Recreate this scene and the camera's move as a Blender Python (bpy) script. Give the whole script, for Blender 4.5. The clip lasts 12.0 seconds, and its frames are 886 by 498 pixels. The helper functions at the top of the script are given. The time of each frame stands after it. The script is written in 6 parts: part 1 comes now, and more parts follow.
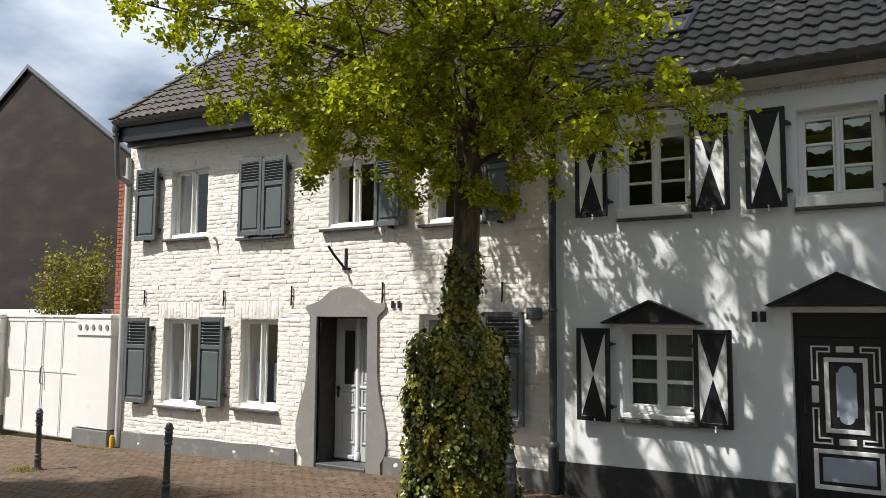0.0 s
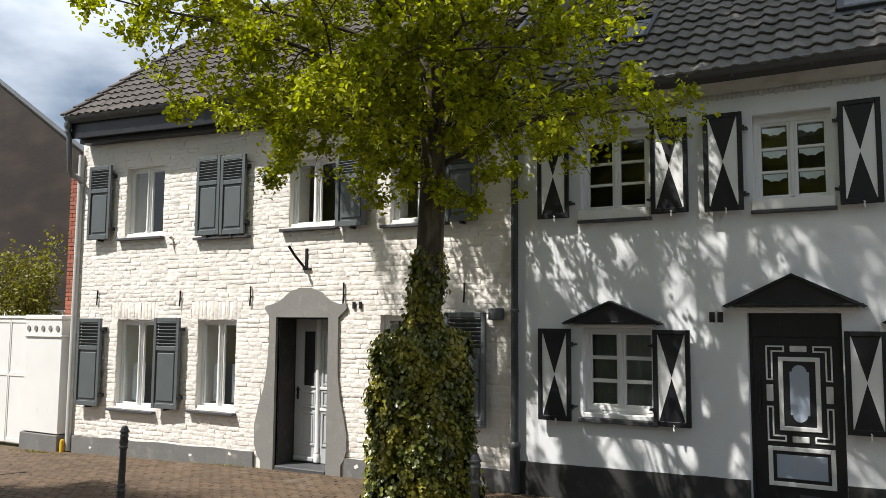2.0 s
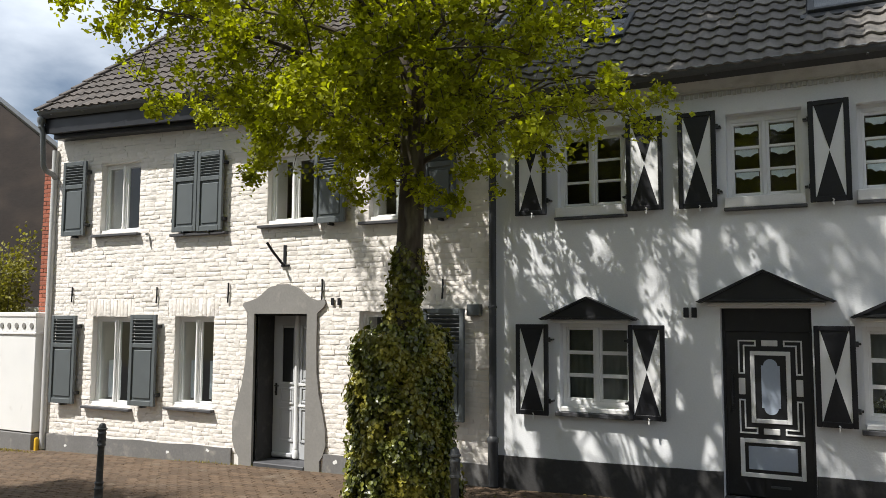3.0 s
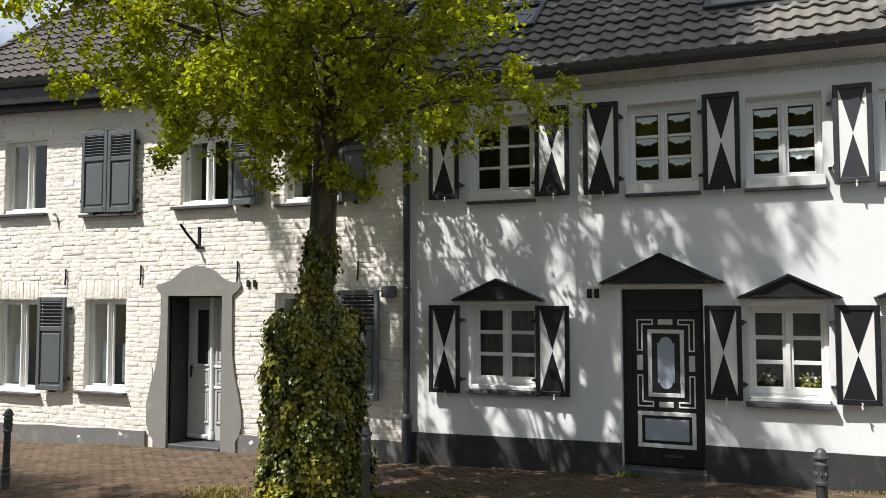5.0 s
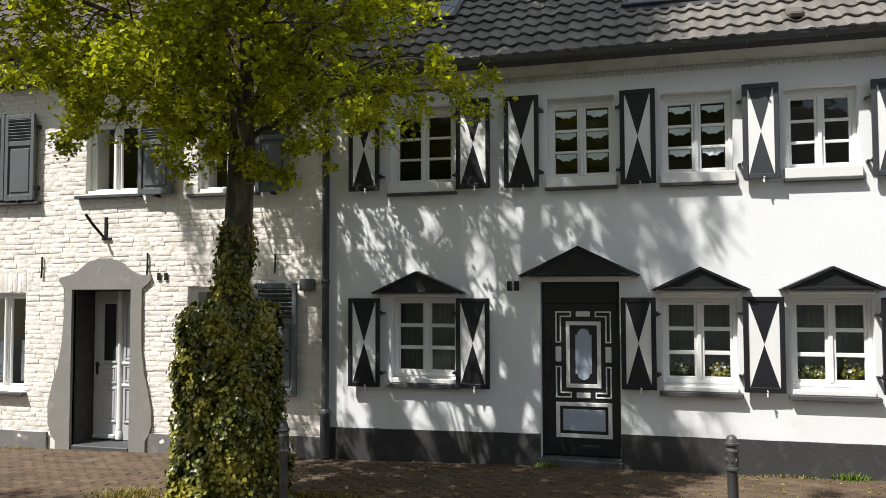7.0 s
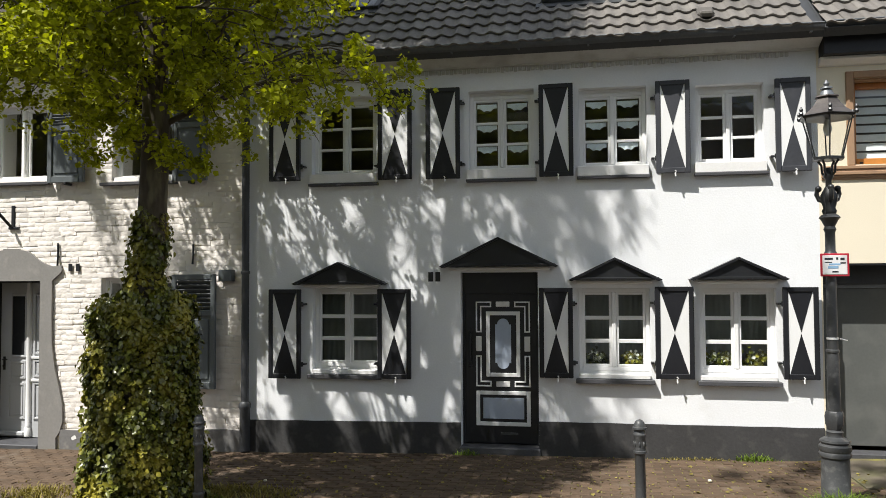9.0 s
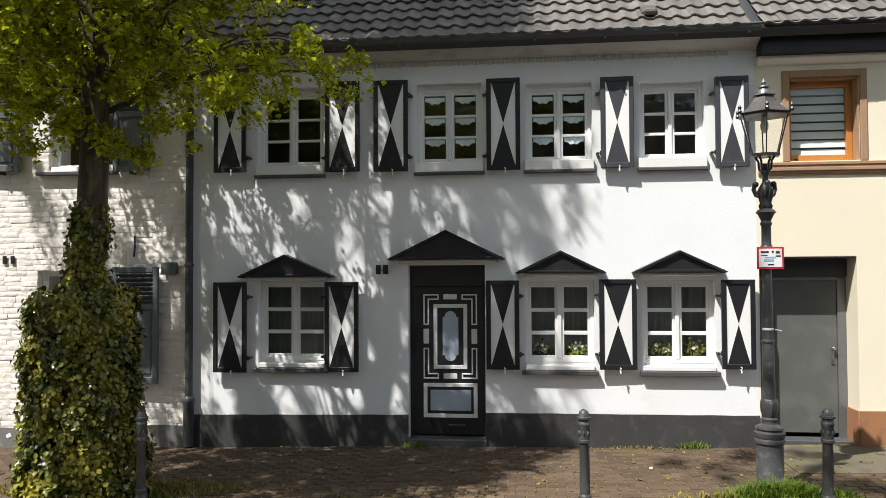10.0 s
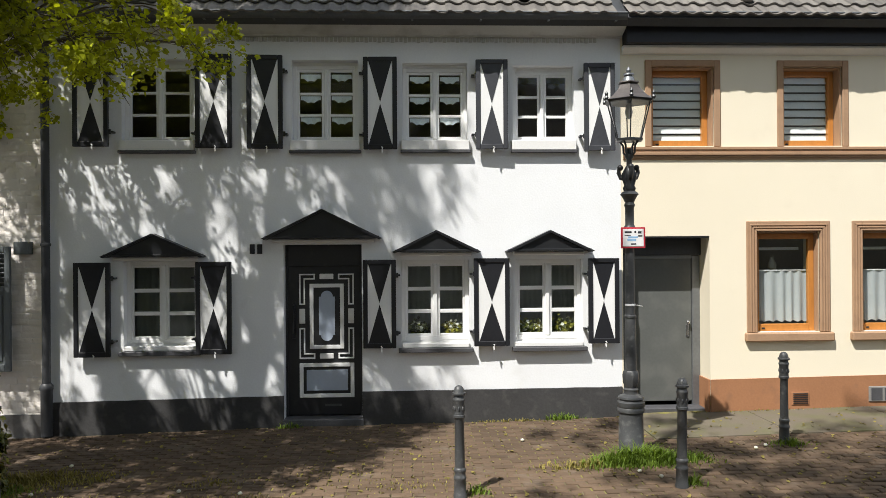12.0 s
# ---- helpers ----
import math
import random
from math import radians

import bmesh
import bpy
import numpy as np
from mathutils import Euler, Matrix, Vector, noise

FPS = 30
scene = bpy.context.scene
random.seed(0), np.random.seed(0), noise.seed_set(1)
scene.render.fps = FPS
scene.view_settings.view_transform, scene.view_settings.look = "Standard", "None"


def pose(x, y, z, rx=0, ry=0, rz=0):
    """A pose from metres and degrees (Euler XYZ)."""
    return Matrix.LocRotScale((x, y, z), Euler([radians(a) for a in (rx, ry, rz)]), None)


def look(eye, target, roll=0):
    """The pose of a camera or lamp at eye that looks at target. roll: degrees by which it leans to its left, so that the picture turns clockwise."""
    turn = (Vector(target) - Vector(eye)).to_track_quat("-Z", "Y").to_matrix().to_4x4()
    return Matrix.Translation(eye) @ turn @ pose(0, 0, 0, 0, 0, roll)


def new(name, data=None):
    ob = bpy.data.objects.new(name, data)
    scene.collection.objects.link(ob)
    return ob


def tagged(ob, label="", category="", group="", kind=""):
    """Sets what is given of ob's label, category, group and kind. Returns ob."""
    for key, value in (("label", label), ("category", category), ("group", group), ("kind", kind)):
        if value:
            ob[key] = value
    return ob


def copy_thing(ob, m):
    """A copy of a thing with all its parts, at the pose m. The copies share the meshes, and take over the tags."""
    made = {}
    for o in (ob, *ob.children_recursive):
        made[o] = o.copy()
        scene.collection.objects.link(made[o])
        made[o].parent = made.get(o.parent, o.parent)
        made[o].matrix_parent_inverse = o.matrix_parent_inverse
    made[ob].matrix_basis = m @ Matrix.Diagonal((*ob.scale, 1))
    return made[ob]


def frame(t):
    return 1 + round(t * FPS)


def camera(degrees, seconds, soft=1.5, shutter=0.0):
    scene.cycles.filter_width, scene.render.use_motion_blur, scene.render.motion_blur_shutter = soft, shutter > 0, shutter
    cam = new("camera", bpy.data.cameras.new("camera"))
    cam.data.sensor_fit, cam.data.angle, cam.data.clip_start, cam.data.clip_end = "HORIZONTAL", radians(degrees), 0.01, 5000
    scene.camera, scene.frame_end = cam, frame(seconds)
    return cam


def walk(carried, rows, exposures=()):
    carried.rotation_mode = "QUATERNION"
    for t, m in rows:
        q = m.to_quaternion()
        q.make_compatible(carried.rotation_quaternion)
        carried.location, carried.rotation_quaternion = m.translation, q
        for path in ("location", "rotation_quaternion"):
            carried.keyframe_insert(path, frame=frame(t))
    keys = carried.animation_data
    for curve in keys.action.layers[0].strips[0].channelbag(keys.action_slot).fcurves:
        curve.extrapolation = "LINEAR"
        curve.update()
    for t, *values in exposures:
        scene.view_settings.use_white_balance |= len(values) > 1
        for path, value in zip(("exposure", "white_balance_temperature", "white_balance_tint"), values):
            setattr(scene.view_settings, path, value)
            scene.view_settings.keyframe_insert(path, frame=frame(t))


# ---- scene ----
cam = camera(59.1, 12.0, soft=0.8)
PATH = [
    (0, (1.435, -9.811, 2.182), (0.372, -8.127, 2.359), 0.4),
    (0.5, (1.4, -9.835, 2.177), (0.363, -8.134, 2.356), 0.4),
    (1, (1.379, -9.849, 2.186), (0.367, -8.133, 2.364), 0.4),
    (1.5, (1.369, -9.847, 2.17), (0.378, -8.119, 2.351), 0.4),
    (2, (1.352, -9.854, 2.167), (0.386, -8.112, 2.349), 0.4),
    (2.5, (1.347, -9.901, 2.169), (0.406, -8.145, 2.348), 0.3),
    (4.5, (1.508, -10.072, 2.216), (0.723, -8.237, 2.344), 0.0),
    (5, (1.58, -10.114, 2.229), (0.844, -8.258, 2.343), -0.1),
    (5.5, (1.546, -10.065, 2.216), (0.854, -8.192, 2.331), -0.1),
    (6, (1.531, -10.058, 2.214), (0.893, -8.166, 2.323), -0.2),
    (6.5, (1.531, -10.043, 2.203), (0.939, -8.136, 2.309), -0.2),
    (7, (1.518, -10.035, 2.214), (0.98, -8.112, 2.312), -0.2),
    (7.2, (1.538, -10.04, 2.212), (1.019, -8.111, 2.306), -0.3),
    (8.8, (1.63, -10.073, 2.2), (1.246, -8.112, 2.28), -0.3),
    (9, (1.637, -10.049, 2.202), (1.272, -8.083, 2.278), -0.3),
    (9.5, (1.634, -10.075, 2.195), (1.324, -8.101, 2.264), -0.3),
    (10, (1.631, -10.072, 2.196), (1.4, -8.086, 2.254), -0.3),
    (10.5, (1.629, -10.062, 2.199), (1.471, -8.069, 2.244), -0.3),
    (11, (1.632, -10.055, 2.2), (1.557, -8.056, 2.231), -0.4),
    (11.5, (1.641, -10.047, 2.2), (1.638, -8.047, 2.217), -0.4),
    (12, (1.625, -10.098, 2.202), (1.709, -8.1, 2.204), -0.4),
]
walk(cam, [(t, look(eye, target, roll)) for t, eye, target, roll in PATH])

# ---- world, sun, exposure ----
SUN_DIR = Vector((-0.645, -0.765, 1.5)).normalized()      # towards the sun
world = bpy.data.worlds.new("world")
scene.world = world
world.use_nodes = True
wn, wl = world.node_tree.nodes, world.node_tree.links
wn.clear()
w_out = wn.new("ShaderNodeOutputWorld")
w_bg = wn.new("ShaderNodeBackground")
w_sky = wn.new("ShaderNodeTexSky")
w_sky.sky_type, w_sky.sun_disc = "NISHITA", False
w_sky.sun_elevation = math.asin(SUN_DIR.z)
w_sky.sun_rotation = math.atan2(SUN_DIR.x, SUN_DIR.y)
w_sky.air_density, w_sky.dust_density = 1.0, 1.5
w_co = wn.new("ShaderNodeTexCoord")
w_map = wn.new("ShaderNodeMapping")
w_map.inputs["Scale"].default_value = (1.0, 1.0, 2.2)
w_map.inputs["Location"].default_value = (0.55, 0.1, 0.25)
w_noise = wn.new("ShaderNodeTexNoise")
w_noise.inputs["Scale"].default_value, w_noise.inputs["Detail"].default_value = 2.6, 7.0
w_noise.inputs["Roughness"].default_value = 0.52
w_ramp = wn.new("ShaderNodeValToRGB")
w_ramp.color_ramp.elements[0].position, w_ramp.color_ramp.elements[0].color = 0.36, (0, 0, 0, 1)
w_ramp.color_ramp.elements[1].position, w_ramp.color_ramp.elements[1].color = 0.62, (1, 1, 1, 1)
w_mix = wn.new("ShaderNodeMix")
w_mix.data_type = "RGBA"
w_mix.inputs[7].default_value = (10.8, 11.8, 13.2, 1)
wl.new(w_co.outputs["Generated"], w_map.inputs[0])
wl.new(w_map.outputs[0], w_noise.inputs["Vector"])
wl.new(w_noise.outputs[0], w_ramp.inputs[0])
wl.new(w_ramp.outputs[0], w_mix.inputs[0])
wl.new(w_sky.outputs[0], w_mix.inputs[6])
wl.new(w_mix.outputs[2], w_bg.inputs[0])
wl.new(w_bg.outputs[0], w_out.inputs[0])
w_bg.inputs[1].default_value = 0.061

sun = new("sun", bpy.data.lights.new("sun", "SUN"))
sun.data.energy, sun.data.angle, sun.data.color = 5.0, radians(0.53), (1.0, 0.97, 0.92)
sun.matrix_world = look((0, 0, 20), Vector((0, 0, 20)) - SUN_DIR)
scene.view_settings.exposure = 0.51


# ---- materials ----
def material(name, colour, rough=0.6, var=0.15, fine=60.0, coarse=2.0, bump=0.15, depth=0.003, metal=0.0,
             stain=None, stain_at=(0.55, 0.75), stretch=(1, 1, 1), island=0.0, each=0.0, gloss=0.4, translucent=0.0):
    m = bpy.data.materials.new(name)
    m.use_nodes = True
    n, l = m.node_tree.nodes, m.node_tree.links
    p = n["Principled BSDF"]
    geo = n.new("ShaderNodeNewGeometry")
    mp = n.new("ShaderNodeMapping")
    mp.inputs["Scale"].default_value = stretch
    l.new(geo.outputs["Position"], mp.inputs[0])

    def noise_node(scale, detail):
        t = n.new("ShaderNodeTexNoise")
        t.inputs["Scale"].default_value, t.inputs["Detail"].default_value = scale, detail
        l.new(mp.outputs[0], t.inputs["Vector"])
        return t.outputs[0]

    nf, nc = noise_node(fine, 4), noise_node(coarse, 5)
    add = n.new("ShaderNodeMath")
    add.operation = "ADD"
    l.new(nf, add.inputs[0]), l.new(nc, add.inputs[1])
    value = n.new("ShaderNodeMapRange")
    value.inputs["From Min"].default_value, value.inputs["From Max"].default_value = 0.6, 1.4
    value.inputs["To Min"].default_value, value.inputs["To Max"].default_value = 1 - var, 1 + var
    l.new(add.outputs[0], value.inputs[0])
    scale_out = value.outputs[0]
    for amount, node, socket in ((island, geo, "Random Per Island"), (each, None, "Random")):
        if amount:
            src = node or n.new("ShaderNodeObjectInfo")
            r = n.new("ShaderNodeMapRange")
            r.inputs["To Min"].default_value, r.inputs["To Max"].default_value = 1 - amount, 1 + amount
            l.new(src.outputs[socket], r.inputs[0])
            mu = n.new("ShaderNodeMath")
            mu.operation = "MULTIPLY"
            l.new(scale_out, mu.inputs[0]), l.new(r.outputs[0], mu.inputs[1])
            scale_out = mu.outputs[0]
    col = n.new("ShaderNodeVectorMath")
    col.operation = "SCALE"
    col.inputs[0].default_value = colour
    l.new(scale_out, col.inputs["Scale"])
    out = col.outputs[0]
    if stain:
        ns = noise_node(coarse * 2.3, 8)
        ramp = n.new("ShaderNodeMapRange")
        ramp.inputs["From Min"].default_value, ramp.inputs["From Max"].default_value = stain_at
        l.new(ns, ramp.inputs[0])
        mx = n.new("ShaderNodeMix")
        mx.data_type = "RGBA"
        l.new(ramp.outputs[0], mx.inputs[0]), l.new(out, mx.inputs[6])
        mx.inputs[7].default_value = (*stain, 1)
        out = mx.outputs[2]
    l.new(out, p.inputs["Base Color"])
    rr = n.new("ShaderNodeMapRange")
    rr.inputs["To Min"].default_value, rr.inputs["To Max"].default_value = max(rough - 0.12, 0.03), min(rough + 0.12, 1)
    l.new(nc, rr.inputs[0]), l.new(rr.outputs[0], p.inputs["Roughness"])
    p.inputs["Metallic"].default_value = metal
    p.inputs["Specular IOR Level"].default_value = gloss
    if bump:
        b = n.new("ShaderNodeBump")
        b.inputs["Strength"].default_value, b.inputs["Distance"].default_value = bump, depth
        l.new(add.outputs[0], b.inputs["Height"]), l.new(b.outputs[0], p.inputs["Normal"])
    if translucent:
        tr = n.new("ShaderNodeBsdfTranslucent")
        ms = n.new("ShaderNodeMixShader")
        ms.inputs[0].default_value = translucent
        tint = n.new("ShaderNodeVectorMath")
        tint.operation = "MULTIPLY"
        tint.inputs[1].default_value = (1.35, 1.4, 0.5)
        l.new(out, tint.inputs[0]), l.new(tint.outputs[0], tr.inputs[0])
        l.new(p.outputs[0], ms.inputs[1]), l.new(tr.outputs[0], ms.inputs[2])
        l.new(ms.outputs[0], n["Material Output"].inputs[0])
    return m


def glass_material(name, tint=(0.9, 0.95, 0.93), boost=1.0):
    m = bpy.data.materials.new(name)
    m.use_nodes = True
    n, l = m.node_tree.nodes, m.node_tree.links
    n.remove(n["Principled BSDF"])
    tr, gl, mx, lw = (n.new("ShaderNodeBsdfTransparent"), n.new("ShaderNodeBsdfGlossy"), n.new("ShaderNodeMixShader"), n.new("ShaderNodeLayerWeight"))
    pw, fr = n.new("ShaderNodeMath"), n.new("ShaderNodeMath")
    pw.operation, fr.operation = "POWER", "MULTIPLY_ADD"
    lw.inputs[0].default_value, pw.inputs[1].default_value = 0.5, 5.0
    fr.inputs[1].default_value, fr.inputs[2].default_value = 0.9, 0.075 * boost
    l.new(lw.outputs["Facing"], pw.inputs[0]), l.new(pw.outputs[0], fr.inputs[0])
    tr.inputs[0].default_value, gl.inputs["Roughness"].default_value = (*tint, 1), 0.02
    geo, nz, b = n.new("ShaderNodeNewGeometry"), n.new("ShaderNodeTexNoise"), n.new("ShaderNodeBump")
    nz.inputs["Scale"].default_value, b.inputs["Strength"].default_value, b.inputs["Distance"].default_value = 3.0, 0.25, 0.01
    l.new(geo.outputs["Position"], nz.inputs["Vector"]), l.new(nz.outputs[0], b.inputs["Height"])
    l.new(b.outputs[0], gl.inputs["Normal"])
    l.new(fr.outputs[0], mx.inputs[0]), l.new(tr.outputs[0], mx.inputs[1]), l.new(gl.outputs[0], mx.inputs[2])
    l.new(mx.outputs[0], n["Material Output"].inputs[0])
    return m


M_PLASTER = material("white_plaster", (0.80, 0.81, 0.82), 0.85, 0.05, 45, 1.2, 0.35, 0.006, stain=(0.66, 0.65, 0.62), stain_at=(0.6, 1.0))
# cornice and dentils greyer than the white plaster wall
M_CORNICE = material("pale_grey_cornice", (0.58, 0.58, 0.56), 0.85, 0.08, 40, 1.6, 0.3, 0.004, stain=(0.36, 0.35, 0.32), stain_at=(0.55, 0.85))
M_BRICKWHITE = material("whitewashed_brick", (0.82, 0.768, 0.708), 0.85, 0.04, 13, 2.2, 1.0, 0.016, island=0.012, each=0.012,
                        stain=(0.70, 0.65, 0.59), stain_at=(0.60, 0.95))
M_JOINT = material("whitewashed_joint", (0.78, 0.75, 0.71), 0.9, 0.1, 50, 3, 0.4, 0.006)
M_YELLOW = material("cream_render", (0.80, 0.725, 0.57), 0.85, 0.04, 70, 1.0, 0.25, 0.004, stain=(0.70, 0.63, 0.49), stain_at=(0.62, 1.0))
M_TERRA = material("terracotta_plinth_paint", (0.33, 0.155, 0.075), 0.75, 0.12, 40, 2, 0.3, 0.004, stain=(0.22, 0.12, 0.07), stain_at=(0.55, 0.8))
M_SANDSTONE = material("brown_stone", (0.36, 0.225, 0.135), 0.75, 0.12, 60, 3, 0.3, 0.003, stain=(0.26, 0.16, 0.10), stain_at=(0.55, 0.85))
M_ORANGEWOOD = material("orange_varnished_wood", (0.46, 0.19, 0.045), 0.35, 0.15, 30, 4, 0.1, 0.001, stretch=(6, 6, 1))
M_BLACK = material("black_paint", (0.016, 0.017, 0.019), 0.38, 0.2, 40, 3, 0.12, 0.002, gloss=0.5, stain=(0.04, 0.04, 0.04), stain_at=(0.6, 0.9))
M_ANTHRACITE = material("anthracite_paint", (0.0135, 0.014, 0.017), 0.45, 0.25, 35, 3, 0.15, 0.002, stain=(0.020, 0.020, 0.023), stain_at=(0.55, 0.85))
# a lighter grey than the anthracite, for two upper shutters
M_DARKGREY = material("dark_grey_paint", (0.043, 0.045, 0.052), 0.5, 0.15, 35, 3, 0.15, 0.002, stain=(0.060, 0.062, 0.070), stain_at=(0.5, 0.8))
M_GREYPLINTH = material("grey_plinth_render", (0.17, 0.165, 0.16), 0.85, 0.18, 30, 2.5, 0.5, 0.006, stain=(0.30, 0.28, 0.25), stain_at=(0.58, 0.8))
M_DARKPLINTH = material("dark_plinth_render", (0.046, 0.045, 0.045), 0.8, 0.2, 30, 2.5, 0.5, 0.006, stain=(0.095, 0.09, 0.084), stain_at=(0.55, 0.8))
M_STONE = material("grey_painted_stone", (0.235, 0.225, 0.21), 0.8, 0.12, 35, 2.5, 0.3, 0.004, stain=(0.33, 0.31, 0.28), stain_at=(0.6, 0.85))
M_SHUTTERGREY = material("grey_shutter_paint", (0.105, 0.118, 0.122), 0.5, 0.1, 50, 4, 0.12, 0.001)
M_SLATE = material("slate_sill", (0.07, 0.07, 0.075), 0.6, 0.25, 50, 5, 0.3, 0.002)
M_WHITE = material("white_paint", (0.80, 0.80, 0.79), 0.4, 0.04, 60, 3, 0.08, 0.001)
M_OLDWHITE = material("weathered_white_paint", (0.78, 0.77, 0.75), 0.55, 0.06, 50, 2, 0.2, 0.002, stain=(0.5, 0.47, 0.43), stain_at=(0.66, 0.95))
M_DOORGREY = material("pale_grey_door_paint", (0.50, 0.51, 0.52), 0.4, 0.05, 60, 3, 0.08, 0.001)
M_STEEL = material("grey_steel_door_paint", (0.105, 0.110, 0.104), 0.5, 0.1, 30, 1.3, 0.12, 0.002, stain=(0.15, 0.152, 0.142), stain_at=(0.5, 0.8))
M_BROWNTILE = material("brown_pantile", (0.070, 0.058, 0.051), 0.75, 0.25, 40, 1.5, 0.4, 0.004, island=0.25, each=0.25, stain=(0.12, 0.105, 0.09), stain_at=(0.58, 0.8))
M_TILE = material("grey_concrete_pantile", (0.138, 0.126, 0.113), 0.75, 0.22, 40, 1.5, 0.4, 0.004, island=0.22, each=0.22,
                  stain=(0.22, 0.205, 0.18), stain_at=(0.56, 0.8))
M_ZINC = material("grey_zinc", (0.20, 0.21, 0.22), 0.45, 0.15, 30, 3, 0.1, 0.001, metal=0.6)
M_DARKZINC = material("dark_gutter", (0.045, 0.047, 0.05), 0.5, 0.2, 30, 3, 0.15, 0.001)
M_GUTTER = material("weathered_gutter", (0.085, 0.088, 0.092), 0.5, 0.2, 30, 3, 0.15, 0.001)
M_WHITEPIPE = material("pale_painted_pipe", (0.52, 0.52, 0.51), 0.5, 0.1, 40, 3, 0.1, 0.001)
M_IRON = material("grey_cast_iron_paint", (0.060, 0.062, 0.064), 0.45, 0.22, 60, 6, 0.3, 0.002, gloss=0.5, stain=(0.16, 0.16, 0.155), stain_at=(0.55, 0.8))
M_DARKIRON = material("dark_cast_iron_paint", (0.02, 0.021, 0.022), 0.4, 0.25, 60, 6, 0.3, 0.002, gloss=0.5)
M_COPPER = material("brown_lantern_roof", (0.10, 0.088, 0.082), 0.45, 0.25, 30, 8, 0.2, 0.001, metal=0.3)
M_PAVER = material("brown_paver", (0.110, 0.073, 0.046), 0.85, 0.15, 50, 1.2, 0.5, 0.003, island=0.22, each=0.22, stain=(0.17, 0.135, 0.10), stain_at=(0.58, 0.85))
M_PAVERJOINT = material("mossy_joint", (0.13, 0.11, 0.058), 0.95, 0.35, 30, 2, 0.6, 0.006, stain=(0.22, 0.20, 0.045), stain_at=(0.48, 0.66))
M_ASPHALT = material("asphalt", (0.055, 0.055, 0.055), 0.9, 0.2, 90, 1.2, 0.6, 0.004, stain=(0.09, 0.088, 0.085), stain_at=(0.55, 0.8))
M_KERB = material("kerb_stone", (0.25, 0.24, 0.23), 0.85, 0.15, 50, 3, 0.4, 0.003)
M_EARTH = material("dry_earth", (0.12, 0.09, 0.06), 0.95, 0.3, 30, 3, 0.8, 0.012)
M_BARK = material("grey_brown_bark", (0.066, 0.052, 0.037), 0.9, 0.35, 18, 3, 0.9, 0.02, stretch=(1, 1, 0.35), stain=(0.15, 0.135, 0.085), stain_at=(0.50, 0.66))
M_LEAF = material("spring_leaf", (0.300, 0.315, 0.012), 0.5, 0.22, 8, 0.9, 0.0, island=0.5, translucent=0.42, gloss=0.3)
M_IVY = material("ivy_leaf", (0.095, 0.106, 0.014), 0.32, 0.25, 9, 1.4, 0.0, island=0.7, translucent=0.10, gloss=0.5, stain=(0.33, 0.29, 0.04), stain_at=(0.45, 0.64))
M_SHRUB = material("shrub_leaf", (0.20, 0.185, 0.03), 0.5, 0.25, 8, 1.2, 0.0, island=0.4, translucent=0.3, gloss=0.3)
M_GRASS = material("grass_blade", (0.135, 0.20, 0.03), 0.6, 0.25, 8, 2, 0.0, island=0.4, translucent=0.3, gloss=0.2)
M_DRYGRASS = material("dry_grass_blade", (0.24, 0.20, 0.06), 0.7, 0.25, 8, 2, 0.0, island=0.35, translucent=0.2, gloss=0.2)
M_PETAL = material("white_petal", (0.75, 0.74, 0.70), 0.6, 0.08, 40, 4, 0.0, translucent=0.2)
M_GABLE = material("dark_brown_gable", (0.019, 0.0130, 0.0102), 0.85, 0.25, 12, 0.5, 0.3, 0.01, stain=(0.040, 0.0275, 0.021), stain_at=(0.45, 0.70), stretch=(0.6, 0.6, 1.6))
M_REDBRICK = material("red_brick", (0.30, 0.095, 0.055), 0.85, 0.2, 40, 3, 0.4, 0.004, each=0.2)
M_MORTAR = material("pale_mortar", (0.45, 0.42, 0.38), 0.9, 0.1, 50, 3, 0.3, 0.003)
# room walls darkened in colour so the interiors read dim
M_ROOM = material("dimmed_room_plaster", (0.24, 0.225, 0.205), 0.9, 0.1, 20, 1, 0.0)
M_CLOTH = material("white_curtain_cloth", (0.84, 0.88, 0.94), 0.8, 0.06, 80, 5, 0.1, 0.001)
# curtain cloth greyed in colour for the shade it hangs in
M_NET = material("shade_greyed_curtain", (0.50, 0.52, 0.53), 0.8, 0.06, 80, 5, 0.1, 0.001, translucent=0.2)
M_PANEFILL = material("grey_pane_fill", (0.24, 0.255, 0.25), 0.85, 0.06, 80, 5, 0.1, 0.001, translucent=0.3)
M_BLIND = material("pale_blind_fabric", (0.74, 0.75, 0.76), 0.6, 0.05, 60, 3, 0.05, 0.001)
M_YELLOWPOST = material("yellow_plastic", (0.70, 0.42, 0.03), 0.45, 0.1, 40, 5, 0.05, 0.001)
M_RED = material("red_sign_paint", (0.50, 0.03, 0.05), 0.4, 0.08, 40, 5, 0.02, 0.001)
M_SIGNWHITE = material("white_sign_face", (0.78, 0.77, 0.76), 0.4, 0.05, 40, 5, 0.02, 0.001)
M_INK = material("dark_ink", (0.03, 0.03, 0.035), 0.5, 0.1, 40, 5, 0.0)
M_BLUEINK = material("pale_blue_ink", (0.25, 0.42, 0.60), 0.5, 0.1, 40, 5, 0.0)
M_CHROME = material("worn_chrome", (0.6, 0.6, 0.6), 0.25, 0.1, 40, 5, 0.0, metal=1.0)
M_FARWALL = material("unseen_far_wall", (0.42, 0.38, 0.33), 0.9, 0.2, 10, 0.4, 0.3, 0.01)
M_PANE = glass_material("window_glass", (0.74, 0.78, 0.77))
M_CLEARPANE = glass_material("clear_window_glass")
M_LANTERNGLASS = glass_material("lantern_glass", (0.97, 0.97, 0.96), 0.6)
